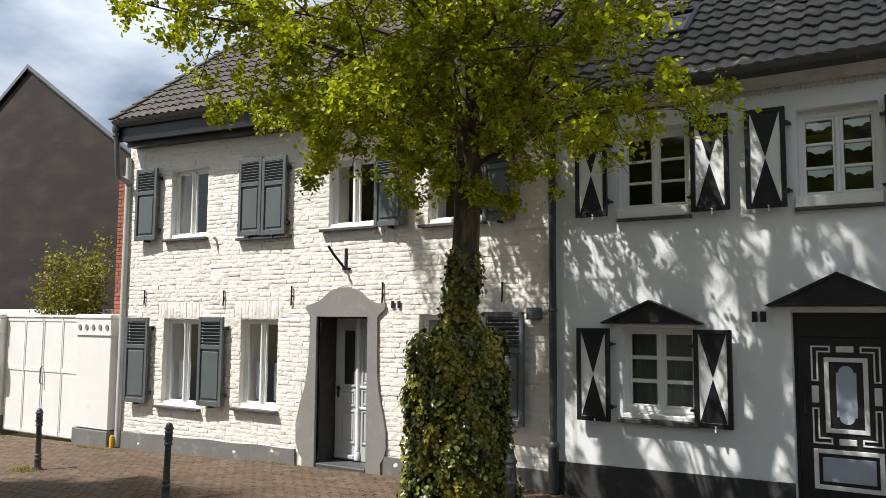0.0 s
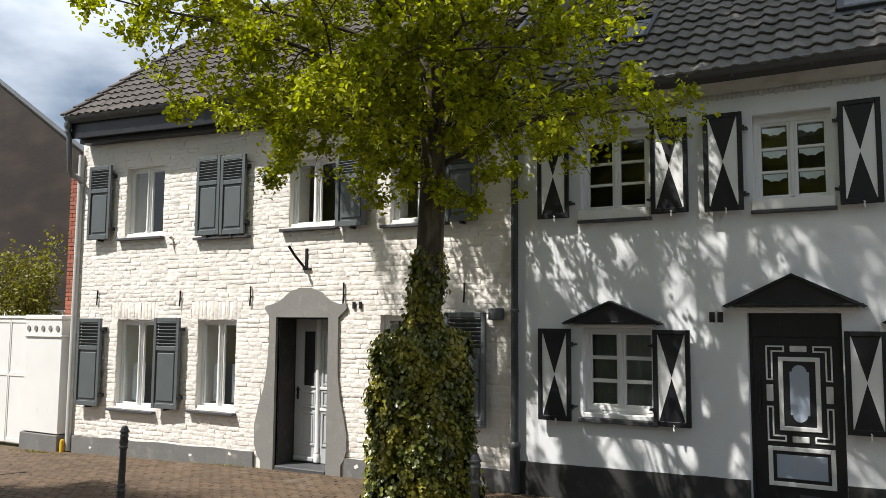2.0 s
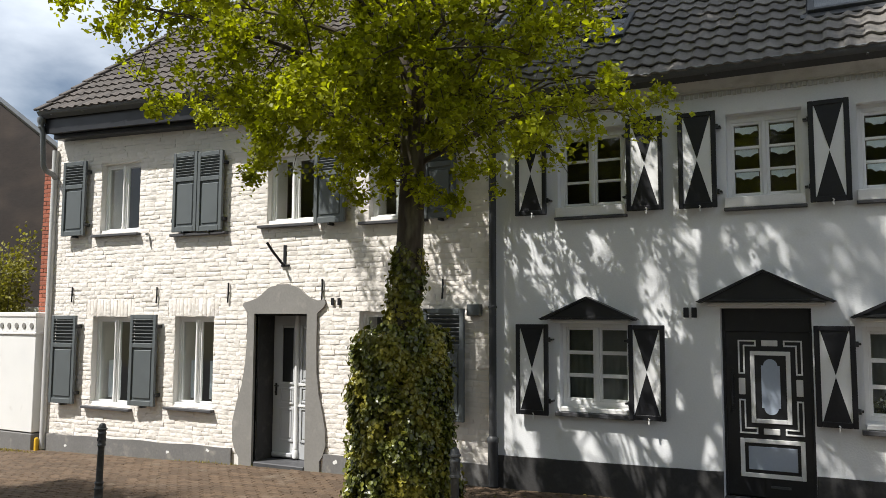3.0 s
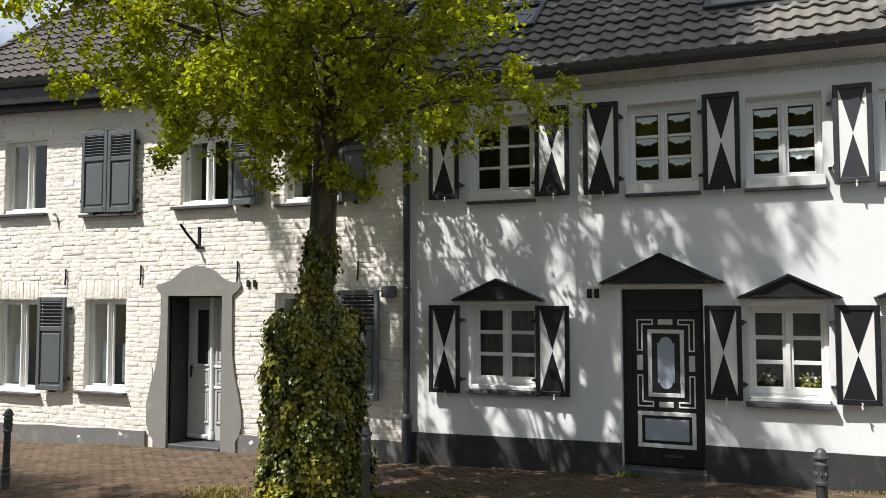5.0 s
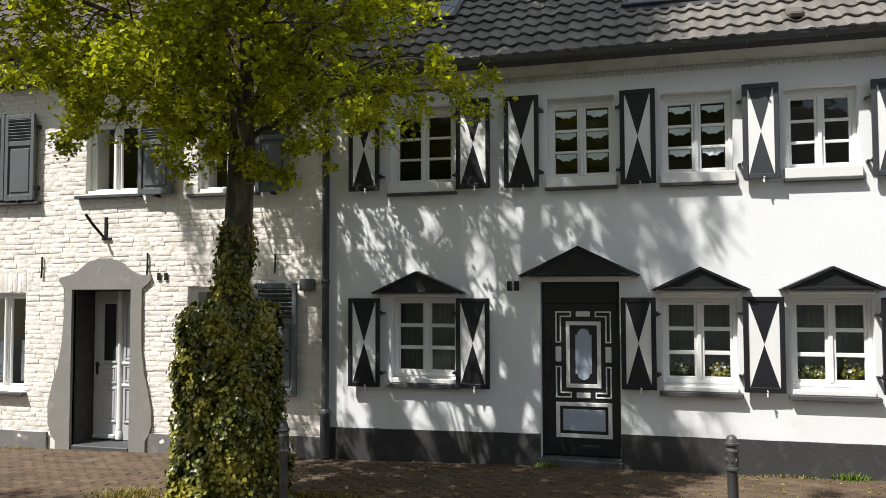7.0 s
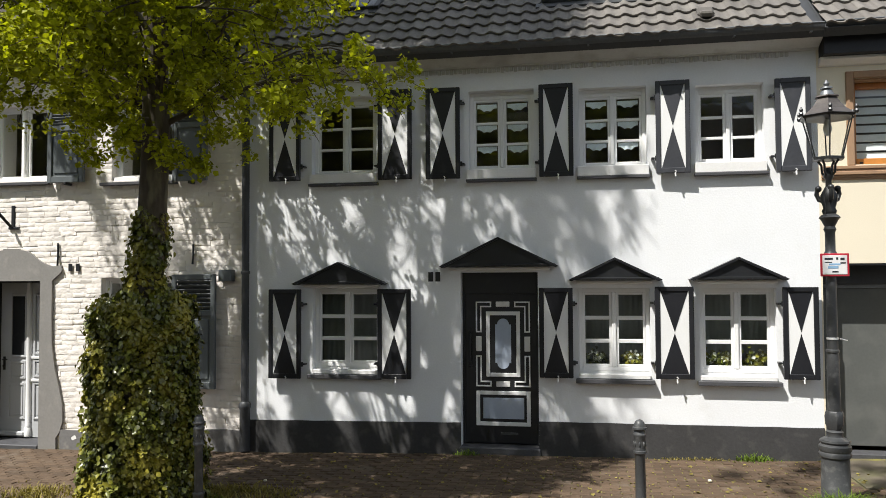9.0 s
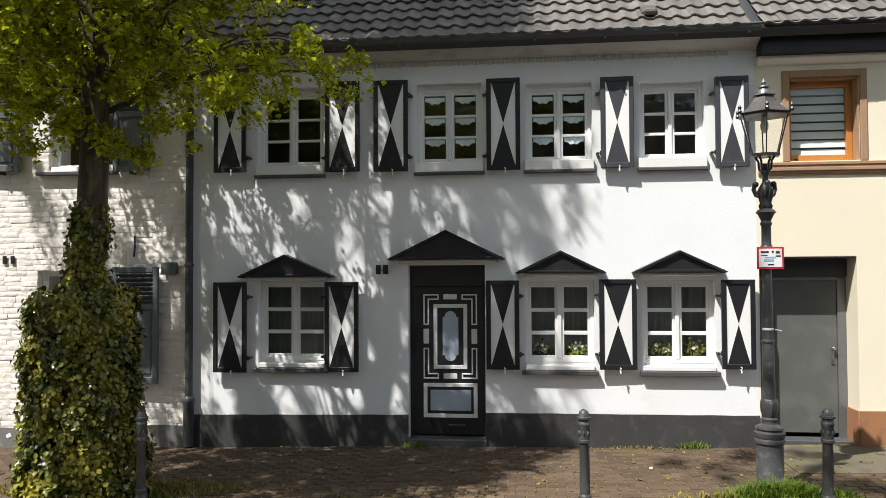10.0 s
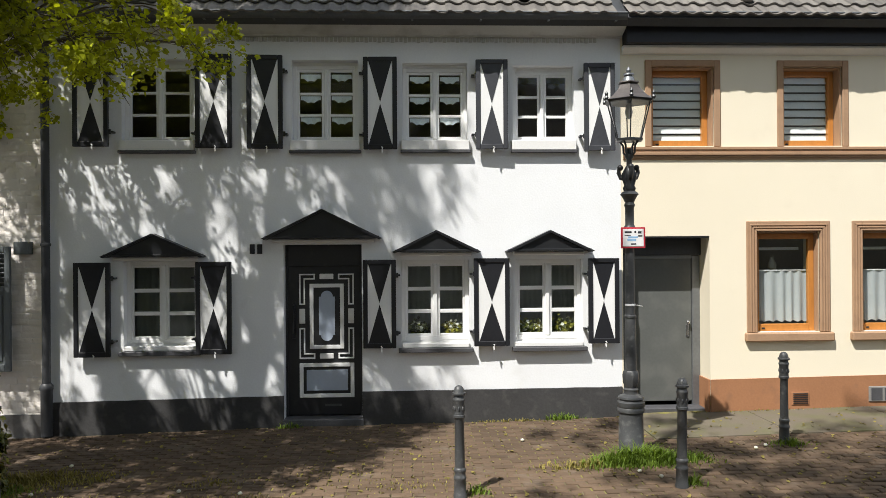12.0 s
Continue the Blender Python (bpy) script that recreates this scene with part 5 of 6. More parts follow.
lantern = post("lantern", Shape().lathe(LX, LY, [(0.135, 3.405), (0.165, 3.41), (0.165, 3.435), (0.14, 3.44)], 6, HEX), M_DARKIRON, lamp, "six-sided glazed lantern")
post("eaves_ring", Shape().lathe(LX, LY, [(0.245, 3.835), (0.275, 3.84), (0.292, 3.862), (0.265, 3.872)], 6, HEX), M_DARKIRON, lantern)
post("lantern_roof", Shape().lathe(LX, LY, [(0.272, 3.868), (0.20, 3.925), (0.145, 3.985), (0.105, 4.045), (0.10, 4.052), (0.125, 4.062), (0.12, 4.075)], 6, HEX), M_COPPER, lantern, "brown metal lantern roof")
post("chimney", Shape().lathe(LX, LY, [(0.075, 4.075), (0.065, 4.11), (0.042, 4.145), (0.062, 4.152), (0.058, 4.168), (0.02, 4.18), (0.03, 4.205), (0.018, 4.225), (0.004, 4.25)], 12), M_ZINC, lantern, smooth=True)
for k in range(6):
    a, b = HEX + k * math.pi / 3, HEX + (k + 1) * math.pi / 3
    q = Shape()
    q.add([(LX + r_ * math.cos(t), LY + r_ * math.sin(t), z) for t, r_, z in ((a, 0.145, 3.44), (b, 0.145, 3.44), (b, 0.255, 3.84), (a, 0.255, 3.84))], [(0, 1, 2, 3)])
    post("pane", q, M_LANTERNGLASS, lantern).visible_shadow = False
    post("rib", Shape().tube([(LX + 0.148 * math.cos(a), LY + 0.148 * math.sin(a), 3.43), (LX + 0.258 * math.cos(a), LY + 0.258 * math.sin(a), 3.85)], 0.007, 6), M_DARKIRON, lantern)
    post("finial", Shape().lathe(LX + 0.295 * math.cos(a), LY + 0.295 * math.sin(a), [(0.014, 3.855), (0.024, 3.88), (0.014, 3.90), (0.02, 3.925), (0.003, 3.955)], 8), M_DARKIRON, lantern)
post("bulb", Shape().lathe(LX, LY, [(0.01, 3.66), (0.035, 3.69), (0.045, 3.74), (0.03, 3.80), (0.018, 3.83), (0.018, 3.87)], 12), M_BULB, lantern, "unlit frosted bulb", smooth=True)
post("reflector", Shape().lathe(LX, LY, [(0.235, 3.842), (0.20, 3.862), (0.06, 3.90), (0.03, 3.905)], 18), M_WHITE, lantern, "white enamel reflector under the roof", smooth=True)
post("cable_tie", Shape().lathe(LX, LY, [(0.052, 1.555), (0.059, 1.56), (0.059, 1.578), (0.052, 1.58)], 16).tube([(LX + 0.06, LY - 0.045, 1.567), (LX + 0.12, LY - 0.08, 1.555)], 0.006, 6), M_WHITE, lamp, "white cable tie")

sgn = thing("parking_sign", (3.95, -2.05, 2.2), "small white notice with red border on the lamp post", "sign")
post("plate", Shape().box(LX - 0.12, LX + 0.155, LY - 0.077, LY - 0.065, 2.205, 2.44, 0.003), M_RED, sgn, "red bordered plate")
post("face", Shape().box(LX - 0.10, LX + 0.135, LY - 0.081, LY - 0.076, 2.225, 2.42, 0.002), M_SIGNWHITE, sgn)
for x0, x1, z0, z1, mt in ((4.02, 4.10, 2.375, 2.395, M_INK), (4.13, 4.15, 2.375, 2.40, M_INK), (4.17, 4.21, 2.37, 2.395, M_INK), (4.02, 4.09, 2.345, 2.353, M_INK),
                           (4.06, 4.17, 2.32, 2.338, M_BLUEINK), (4.05, 4.15, 2.285, 2.312, M_BLUEINK), (4.17, 4.22, 2.335, 2.35, M_INK), (4.09, 4.15, 2.245, 2.26, M_INK)):
    post("bar", Shape().box(x0 - 4.10 + LX, x1 - 4.10 + LX, LY - 0.083, LY - 0.080, z0, z1, 0.001), mt, sgn)
post("clamp", Shape().lathe(LX, LY, [(0.056, 2.30), (0.064, 2.302), (0.064, 2.322), (0.056, 2.324)], 16), M_ZINC, sgn)

for name_, xs, z0, z1, y in (("wall_sign", ((-0.42, -0.355), (-0.325, -0.26)), 2.165, 2.29, -0.03), ("wall_sign", ((-5.68, -5.62), (-5.56, -5.50)), 2.335, 2.445, -0.02)):
    w = thing(name_, (xs[0][0], y, z0), "pair of small dark metal plates on the white wall", "wall sign")
    for a, b in xs:
        part("bar", Shape().box(a, b, y - 0.012, y, z0, z1, 0.004).box(a + 0.03, b - 0.03, y, 0.04, (z0 + z1) / 2, (z0 + z1) / 2 + 0.02, 0.003), M_ANTHRACITE, w)

# ---- the street tree ----
TX, TY = -3.0, -2.55
CX, CY = -2.55, -3.2      # middle of the crown
trunk_path = [(TX, TY, ground_z(TX) - 0.1), (TX + 0.0, TY, 0.6), (TX + 0.05, TY, 1.6), (TX + 0.13, TY, 2.7), (TX + 0.18, TY - 0.01, 3.7), (TX + 0.20, TY - 0.08, 4.6),
              (TX + 0.24, TY - 0.25, 5.8), (TX + 0.22, TY - 0.45, 7.4), (TX + 0.36, TY - 0.55, 9.4), (TX + 0.3, TY - 0.6, 11.8), (TX + 0.2, TY - 0.6, 15.6)]
trunk_r = [0.26, 0.20, 0.165, 0.150, 0.138, 0.128, 0.114, 0.09, 0.065, 0.035, 0.012]


def on_trunk(z):
    zs = [p[2] for p in trunk_path]
    return Vector((float(np.interp(z, zs, [p[0] for p in trunk_path])), float(np.interp(z, zs, [p[1] for p in trunk_path])), z))


def envelope(z):
    """The crown's half width at a height."""
    return float(np.interp(z, (3.4, 4.1, 5.0, 6.2, 8.0, 9.6, 11.2, 13.0, 14.8, 16.5), (1.6, 2.5, 2.85, 3.05, 3.35, 3.65, 3.6, 3.4, 2.5, 1.0)))


def floor_z(p):
    """The lowest height of twigs: the crown's underside rises outwards."""
    return 3.45 + 0.26 * math.hypot(p.x - CX + 0.55, p.y - CY) + 0.22 * math.sin(7 * p.x + 5 * p.y)


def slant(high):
    """Lean of the crown's eastern outline, wider below, narrower above, set by its shadow."""
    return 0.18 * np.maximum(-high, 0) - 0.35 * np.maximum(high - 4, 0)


def bent(rng, a, b, k, sag, wob):
    pts = []
    for i in range(k + 1):
        u = i / k
        p = a.lerp(b, u)
        p.z += sag * math.sin(math.pi * u)
        if 0 < i:
            p += Vector((rng.normal(), rng.normal(), rng.normal())) * wob * u
        pts.append(p)
    return pts


def street_tree(seed, leaves_each, name_label):
    rng = np.random.default_rng(seed)
    t = thing("tree", (TX, TY, ground_z(TX)), name_label, "tree", "street trees")
    tr = Shape()
    tr.tube(trunk_path, trunk_r, 16)
    part("trunk", tr, M_BARK, t, smooth=True)
    twig_pts = []
    z0s = list(np.linspace(3.8, 5.6, 15)) + list(np.linspace(5.8, 14.4, 36))
    for k, z0 in enumerate(z0s):
        ang = k * 2.39996 + 0.6
        rise = float(np.interp(z0, (3.5, 5.0, 12), (0.5, 1.0, 1.6))) + rng.normal() * 0.15
        z1 = z0 + rise
        # unseen upper crown widened and shifted west, aimed by the shadow it casts
        reach = envelope(z1) * (0.92 + 0.16 * rng.random()) * ((1.10 if z1 < 7 else 1.2) if math.cos(ang) < -0.3 else 1.0) - 0.15
        a = on_trunk(z0)
        b = Vector((CX - float(np.interp(z1, (5.0, 7.0, 8.6, 10.0, 12.5), (0, 1.3, 0.7, 0.2, 0.9))) + math.cos(ang) * reach, CY + math.sin(ang) * reach, z1))
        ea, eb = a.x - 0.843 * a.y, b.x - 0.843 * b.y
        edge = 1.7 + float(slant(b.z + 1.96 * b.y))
        if eb > edge:      # south-east limbs shortened to keep their shadows off the sunlit wall
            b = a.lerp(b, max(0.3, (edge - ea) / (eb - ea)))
        pts = bent(rng, a, b, 7, 0.25, 0.05)
        r0 = float(np.interp(z0, (3.5, 12), (0.036, 0.020)))
        limb = Shape().tube(pts, [r0 * (1 - 0.8 * i / 7) for i in range(8)], 7)
        for j in range(9):
            u = 0.22 + 0.78 * (j + rng.random() * 0.6) / 9
            i = min(int(u * 7), 6)
            p = pts[i].lerp(pts[i + 1], u * 7 - i)
            side = 1 if j % 2 else -1
            d = Vector((math.cos(ang + side * (0.9 + 0.4 * rng.random())), math.sin(ang + side * (0.9 + 0.4 * rng.random())), rng.normal() * 0.35 - 0.05))
            ln = (0.45 + 0.75 * rng.random()) * (1.15 - 0.5 * u)
            tip = p + d * ln
            tip.z = max(tip.z, floor_z(tip))
            q = bent(rng, p, tip, 4, 0.06, 0.03)
            limb.tube(q, [0.014, 0.011, 0.008, 0.006, 0.004], 5)
            for c in range(4):
                uu = 0.35 + 0.65 * c / 3
                ii = min(int(uu * 4), 3)
                s = q[ii].lerp(q[ii + 1], uu * 4 - ii)
                e = s + Vector((rng.normal(), rng.normal(), rng.normal() * 0.6 - 0.25)) * 0.2
                e.z = max(e.z, floor_z(e))
                limb.tube([s, s.lerp(e, 0.5) + Vector((0, 0, 0.03)), e], [0.005, 0.004, 0.003], 4)
                e.z = max(e.z, floor_z(e))
                twig_pts.append(e)
        part("limb", limb, M_BARK, t, smooth=True)
    # a few hanging sprays at the lower edge
    for k in range(58):
        ang = 2 * math.pi * k / 29 + 0.2
        rr = (0.5 + 1.9 * rng.random()) * (0.75 if math.sin(ang) < -0.4 else 1.0)
        s = Vector((CX - 0.1 + rr * math.cos(ang), CY + rr * math.sin(ang), 4.45 + 0.2 * rng.normal()))
        e = s + Vector((0.25 * math.cos(ang), 0.25 * math.sin(ang), -0.3 - 0.35 * rng.random()))
        e.z = max(e.z, 3.45)
        a = on_trunk(4.0).lerp(s, 0.3)
        part("spray", Shape().tube(bent(rng, a, s, 5, 0.2, 0.05) + [s.lerp(e, 0.5), e], [0.014, 0.013, 0.012, 0.010, 0.008, 0.006, 0.005, 0.003], 5), M_BARK, t)
        twig_pts += [s, s.lerp(e, 0.5), e]
    # leafy shoots close to the trunk
    for k in range(9):
        ang = -0.3 - 2.5 * k / 8
        s = on_trunk(3.55 + 0.09 * (k * 7 % 12))
        e = s + Vector((0.62 * math.cos(ang), 0.62 * math.sin(ang), -0.12 - 0.25 * rng.random()))
        part("shoot", Shape().tube([s, s.lerp(e, 0.5) + Vector((0, 0, 0.10)), e], [0.010, 0.007, 0.003], 5), M_BARK, t)
        twig_pts += [s.lerp(e, 0.45), s.lerp(e, 0.75), e]
    tw = np.array([tuple(p) for p in twig_pts])
    n = len(tw)
    # twigs stripped in a slanting layer so the wall gets dappled; thinner to the east
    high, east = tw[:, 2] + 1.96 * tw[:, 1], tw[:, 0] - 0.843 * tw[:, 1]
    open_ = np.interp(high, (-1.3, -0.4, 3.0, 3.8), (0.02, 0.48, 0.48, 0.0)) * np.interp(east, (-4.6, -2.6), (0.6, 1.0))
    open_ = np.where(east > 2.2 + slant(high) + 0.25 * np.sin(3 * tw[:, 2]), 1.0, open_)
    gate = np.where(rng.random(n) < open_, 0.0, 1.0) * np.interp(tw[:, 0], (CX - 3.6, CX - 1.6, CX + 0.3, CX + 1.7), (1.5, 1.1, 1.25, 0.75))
    # thickened on top, west flank and over the street to shade roof, wall, paving
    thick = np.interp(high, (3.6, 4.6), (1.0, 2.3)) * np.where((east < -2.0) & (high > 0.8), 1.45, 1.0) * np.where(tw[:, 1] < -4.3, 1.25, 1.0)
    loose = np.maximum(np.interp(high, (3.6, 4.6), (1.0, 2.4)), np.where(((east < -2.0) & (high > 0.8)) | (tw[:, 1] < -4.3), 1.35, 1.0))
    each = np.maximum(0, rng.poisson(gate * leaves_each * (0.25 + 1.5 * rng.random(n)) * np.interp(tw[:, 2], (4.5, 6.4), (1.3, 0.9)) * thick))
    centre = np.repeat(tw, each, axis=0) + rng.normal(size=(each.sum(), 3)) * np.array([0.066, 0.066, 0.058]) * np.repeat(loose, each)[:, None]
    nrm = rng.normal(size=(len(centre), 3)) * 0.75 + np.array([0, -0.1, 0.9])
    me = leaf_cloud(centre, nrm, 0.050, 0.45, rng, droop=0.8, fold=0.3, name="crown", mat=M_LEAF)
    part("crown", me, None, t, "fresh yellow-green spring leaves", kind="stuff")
    return t


tree = street_tree(7, 58, "leafy young street tree with fresh green leaves and ivy-clad trunk")
for x, y, turn in ((-16.2, -12.6, 130), (0.8, -13.8, 215)):
    other = copy_thing(tree, pose(x, y, ground_z(x), 0, 0, turn))
    other.scale = (1.42, 1.42, 1.08)
    tagged(other, "leafy young street tree across from the houses")

# ---- flaked paint on the grey plinth ----
chip_rng = random.Random(23)
for x, z in ((-11.6, -0.24), (-9.0, -0.15), (-8.1, -0.05), (-5.55, -0.02)):
    o = [(x + (0.022 + 0.03 * chip_rng.random()) * math.cos(radians(t)), z + (0.014 + 0.026 * chip_rng.random()) * math.sin(radians(t))) for t in range(0, 360, 36)]
    part("paint_chip", Shape().prism(o, -0.043, -0.039), M_OLDWHITE, old, "white patch of flaked paint")

# ---- ivy on the trunk ----
ivy = thing("ivy", (TX, TY, ground_z(TX)), "dense dark green ivy with yellow tips climbing the tree trunk", "ivy")
IVZ = (-0.15, 0.2, 0.6, 1.0, 1.4, 1.78, 1.92, 2.0, 2.06, 2.4, 2.6, 2.75, 2.88)
IVR = (0.60, 0.595, 0.565, 0.52, 0.515, 0.53, 0.50, 0.36, 0.18, 0.165, 0.165, 0.15, 0.13)
irng = np.random.default_rng(3)
# solid dark core added to fill the depth behind the leaves
core = [(max(r - 0.17, 0.03), z) for r, z in zip(IVR, IVZ)]
part("stems", Shape().lathe(TX + 0.04, TY, core, 20), M_BARK, ivy, "solid dark core inside the ivy")
# shoots that stand out of the mass, each with its own leaves
ns_, per = 1700, 27
zz = np.linspace(-0.1, 2.86, 400)
w = np.interp(zz, IVZ, IVR)
z = irng.choice(zz, size=ns_, p=w / w.sum()) + irng.normal(size=ns_) * 0.02
a = irng.random(ns_) * 2 * np.pi
lump = 1 + 0.05 * np.sin(3 * a + 2.0 * z) + 0.04 * np.sin(7 * a - 5 * z)
rad = np.interp(z, IVZ, IVR) * lump - np.abs(irng.normal(size=ns_)) * 0.075 * np.interp(z, (2.0, 2.3), (1, 0.5))
cx = TX + 0.06 + np.interp(z, (1.9, 2.9), (0, 0.08))
tips_ = np.stack([cx + rad * np.cos(a), TY + rad * np.sin(a), z], axis=1)
aa = np.repeat(a, per)
pts = np.repeat(tips_, per, axis=0) + irng.normal(size=(ns_ * per, 3)) * np.array([0.034, 0.034, 0.045])
nr = np.stack([np.cos(aa), np.sin(aa), 0.5 + 0 * aa], axis=1) + irng.normal(size=(ns_ * per, 3)) * 0.55
me = leaf_cloud(pts, nr, 0.046, 0.5, irng, droop=2.0, fold=0.25, name="ivy_leaves", mat=M_IVY)
part("ivy_leaves", me, None, ivy, kind="stuff")

# ---- shrub behind the gate ----
shrub = thing("shrub", (-15.3, 0.95, -0.4), "yellow-green leafy shrub behind the white gate", "shrub")
srng = np.random.default_rng(5)
st, tips = Shape(), []
for k in range(26):
    a = k * 2.4
    e = Vector((-15.4 + 0.95 * math.cos(a) * srng.random() ** 0.5, 0.85 + 0.5 * math.sin(a), 2.4 + 1.45 * srng.random()))
    e.z = min(e.z, 3.85 - 1.5 * abs(e.x + 15.0))
    b = bent(srng, Vector((-15.3 + 0.1 * math.cos(a), 0.9 + 0.1 * math.sin(a), -0.4)), e, 6, 0.0, 0.06)
    st.tube(b, [0.03, 0.025, 0.02, 0.016, 0.012, 0.008, 0.005], 5)
    tips += [b[3], b[4], b[5], b[6], b[6]]
part("stems", st, M_BARK, shrub)
tp = np.repeat(np.array([tuple(p) for p in tips]), 48, axis=0)
tp = tp + srng.normal(size=tp.shape) * np.array([0.18, 0.14, 0.2])
part("leaves", leaf_cloud(tp, srng.normal(size=tp.shape) + np.array([0, -0.3, 0.6]), 0.065, 0.35, srng, 0.4, 0.3, "leaves", M_SHRUB), None, shrub, kind="stuff")


# ---- grass, weeds, fallen petals ----
def tuft(spots_, mat, name, label, category, seed):
    """Blades of grass: spots are (x, y, spread x, spread y, count, height)."""
    rng, v, f = np.random.default_rng(seed), [], []
    for x, y, sx, sy, count, height in spots_:
        for _ in range(count):
            px, py = x + rng.normal() * sx, y + rng.normal() * sy
            h = height * (0.4 + 0.9 * rng.random()) * max(0.25, 1 - 0.45 * math.hypot((px - x) / sx, (py - y) / sy) / 1.5)
            a, lean_ = rng.random() * 6.283, h * (0.2 + 0.9 * rng.random())
            dx, dy = math.cos(a), math.sin(a)
            w = 0.004 + 0.004 * rng.random()
            z0 = ground_z(px) - 0.005
            k = len(v)
            v += [(px - dy * w, py + dx * w, z0), (px + dy * w, py - dx * w, z0),
                  (px + dx * lean_ * 0.4 + dy * w * 0.8, py + dy * lean_ * 0.4 - dx * w * 0.8, z0 + h * 0.62), (px + dx * lean_ * 0.4 - dy * w * 0.8, py + dy * lean_ * 0.4 + dx * w * 0.8, z0 + h * 0.62),
                  (px + dx * lean_, py + dy * lean_, z0 + h * 0.9)]
            f += [(k, k + 1, k + 2, k + 3), (k + 3, k + 2, k + 4)]
    s = Shape()
    s.v, s.f = v, f
    return single(name, s, mat, label, category, kind="stuff")


tuft([(3.93, -2.22, 0.26, 0.10, 1500, 0.22), (3.7, -2.2, 0.18, 0.08, 150, 0.10), (4.35, -2.18, 0.2, 0.10, 400, 0.14), (5.74, -1.75, 0.12, 0.07, 160, 0.10), (4.22, -2.98, 0.06, 0.06, 80, 0.13),
      (2.22, -3.0, 0.06, 0.06, 80, 0.11), (3.55, -0.10, 0.13, 0.04, 160, 0.11), (0.1, -0.13, 0.1, 0.03, 80, 0.09), (-3.3, -3.3, 0.45, 0.25, 900, 0.14), (-2.4, -2.45, 0.22, 0.15, 380, 0.10)],
     M_GRASS, "grass", "green tufts of grass round posts and along the wall", "grass", 21)
tuft([(3.45, -2.25, 0.3, 0.08, 500, 0.08), (-2.9, -3.1, 0.8, 0.3, 1900, 0.12), (-1.9, -3.1, 0.45, 0.2, 600, 0.11), (2.9, -0.08, 0.3, 0.02, 160, 0.05), (-0.1, -3.05, 0.35, 0.12, 250, 0.06), (-1.1, -3.45, 0.30, 0.16, 900, 0.09), (-0.2, -3.5, 0.3, 0.1, 260, 0.05),
      (1.6, -2.7, 0.4, 0.15, 160, 0.035), (0.7, -2.3, 0.5, 0.2, 150, 0.03), (-11.3, -2.4, 0.2, 0.12, 250, 0.09), (-12.7, -0.35, 0.5, 0.05, 200, 0.06), (-16.3, -0.3, 0.3, 0.08, 250, 0.1),
      (-2.2, -2.1, 0.33, 0.20, 900, 0.10), (-1.6, -2.1, 0.2, 0.15, 240, 0.05), (-0.4, -2.45, 0.2, 0.1, 160, 0.04), (-4.35, -2.35, 0.3, 0.2, 600, 0.11),
      (-8.0, -0.1, 0.6, 0.02, 120, 0.05), (6.2, -0.06, 0.8, 0.02, 160, 0.04)],
     M_DRYGRASS, "dry_grass", "yellowed dry grass and weeds in the paving joints", "grass", 22)
rng = np.random.default_rng(9)
k = 900
pp = np.stack([rng.uniform(-4.0, 8.5, k), rng.uniform(-4.0, -0.1, k), np.zeros(k)], axis=1)
pp[:, 2] = [ground_z(x) + 0.008 for x in pp[:, 0]]
me = leaf_cloud(pp, rng.normal(size=(k, 3)) * 0.25 + np.array([0, 0, 1.0]), 0.035, 0.5, rng, 0, 0.3, "litter", M_DRYGRASS)
tagged(new("litter", me), "small dry leaves and petals scattered on the paving", "litter", kind="stuff")
s = Shape()
for x, y in ((-1.95, -2.6), (-0.55, -2.7), (2.9, -1.15), (3.85, -2.55), (0.05, -2.85), (5.3, -1.9), (5.45, -1.8), (-2.0, -1.6), (4.0, -2.75), (-3.5, -3.2), (-3.35, -3.3), (-3.6, -3.4), (-3.75, -3.15), (-3.25, -3.5), (-3.1, -3.25)):
    s.ball(x, y, ground_z(x) + (0.02 if x > -3 else 0.16), 0.022, 8, 0.7)
    if x < -3:
        s.tube([(x, y, ground_z(x)), (x + 0.01, y, ground_z(x) + 0.15)], 0.003, 4)
single("flower_heads", s, M_PETAL, "small white daisy and dandelion heads on the paving", "flowers", kind="stuff")


# ---- potted plants inside the lower windows ----
def potted_plant(x, z, seed):
    prng = np.random.default_rng(seed)
    t = thing("potted_plant", (x, 0.27, z), "small potted plant with white blooms on the inner sill", "plant", "plants in the windows")
    part("pot", Shape().lathe(x, 0.27, [(0.045, z), (0.06, z + 0.08), (0.064, z + 0.085), (0.064, z + 0.10), (0.05, z + 0.10)], 14), M_SANDSTONE, t, smooth=True)
    c = np.array([x, 0.26, z + 0.16]) + prng.normal(size=(150, 3)) * np.array([0.065, 0.04, 0.05])
    part("leaves", leaf_cloud(c, prng.normal(size=c.shape) + np.array([0, -0.5, 0.5]), 0.05, 0.3, prng, 0.3, 0.25, "leaves", M_IVY), None, t)
    c = np.array([x, 0.235, z + 0.19]) + prng.normal(size=(45, 3)) * np.array([0.05, 0.02, 0.035])
    part("blooms", leaf_cloud(c, prng.normal(size=c.shape) + np.array([0, -0.8, 0.4]), 0.04, 0.3, prng, 0, 0.3, "blooms", M_PETAL), None, t)


part("inner_sill", Shape().box(1.45, 3.95, 0.345, 0.36, 0.93, 0.99, 0.003), M_WHITE, middle)
for i, (x, z) in enumerate(((1.72, 1.0), (2.2, 1.0), (3.17, 1.0), (3.33, 1.0), (3.66, 1.0))):
    part("inner_sill", Shape().box(x - 0.09, x + 0.09, 0.18, 0.345, z - 0.02, z - 0.001, 0.003), M_WHITE, middle)
    potted_plant(x, z, 40 + i)

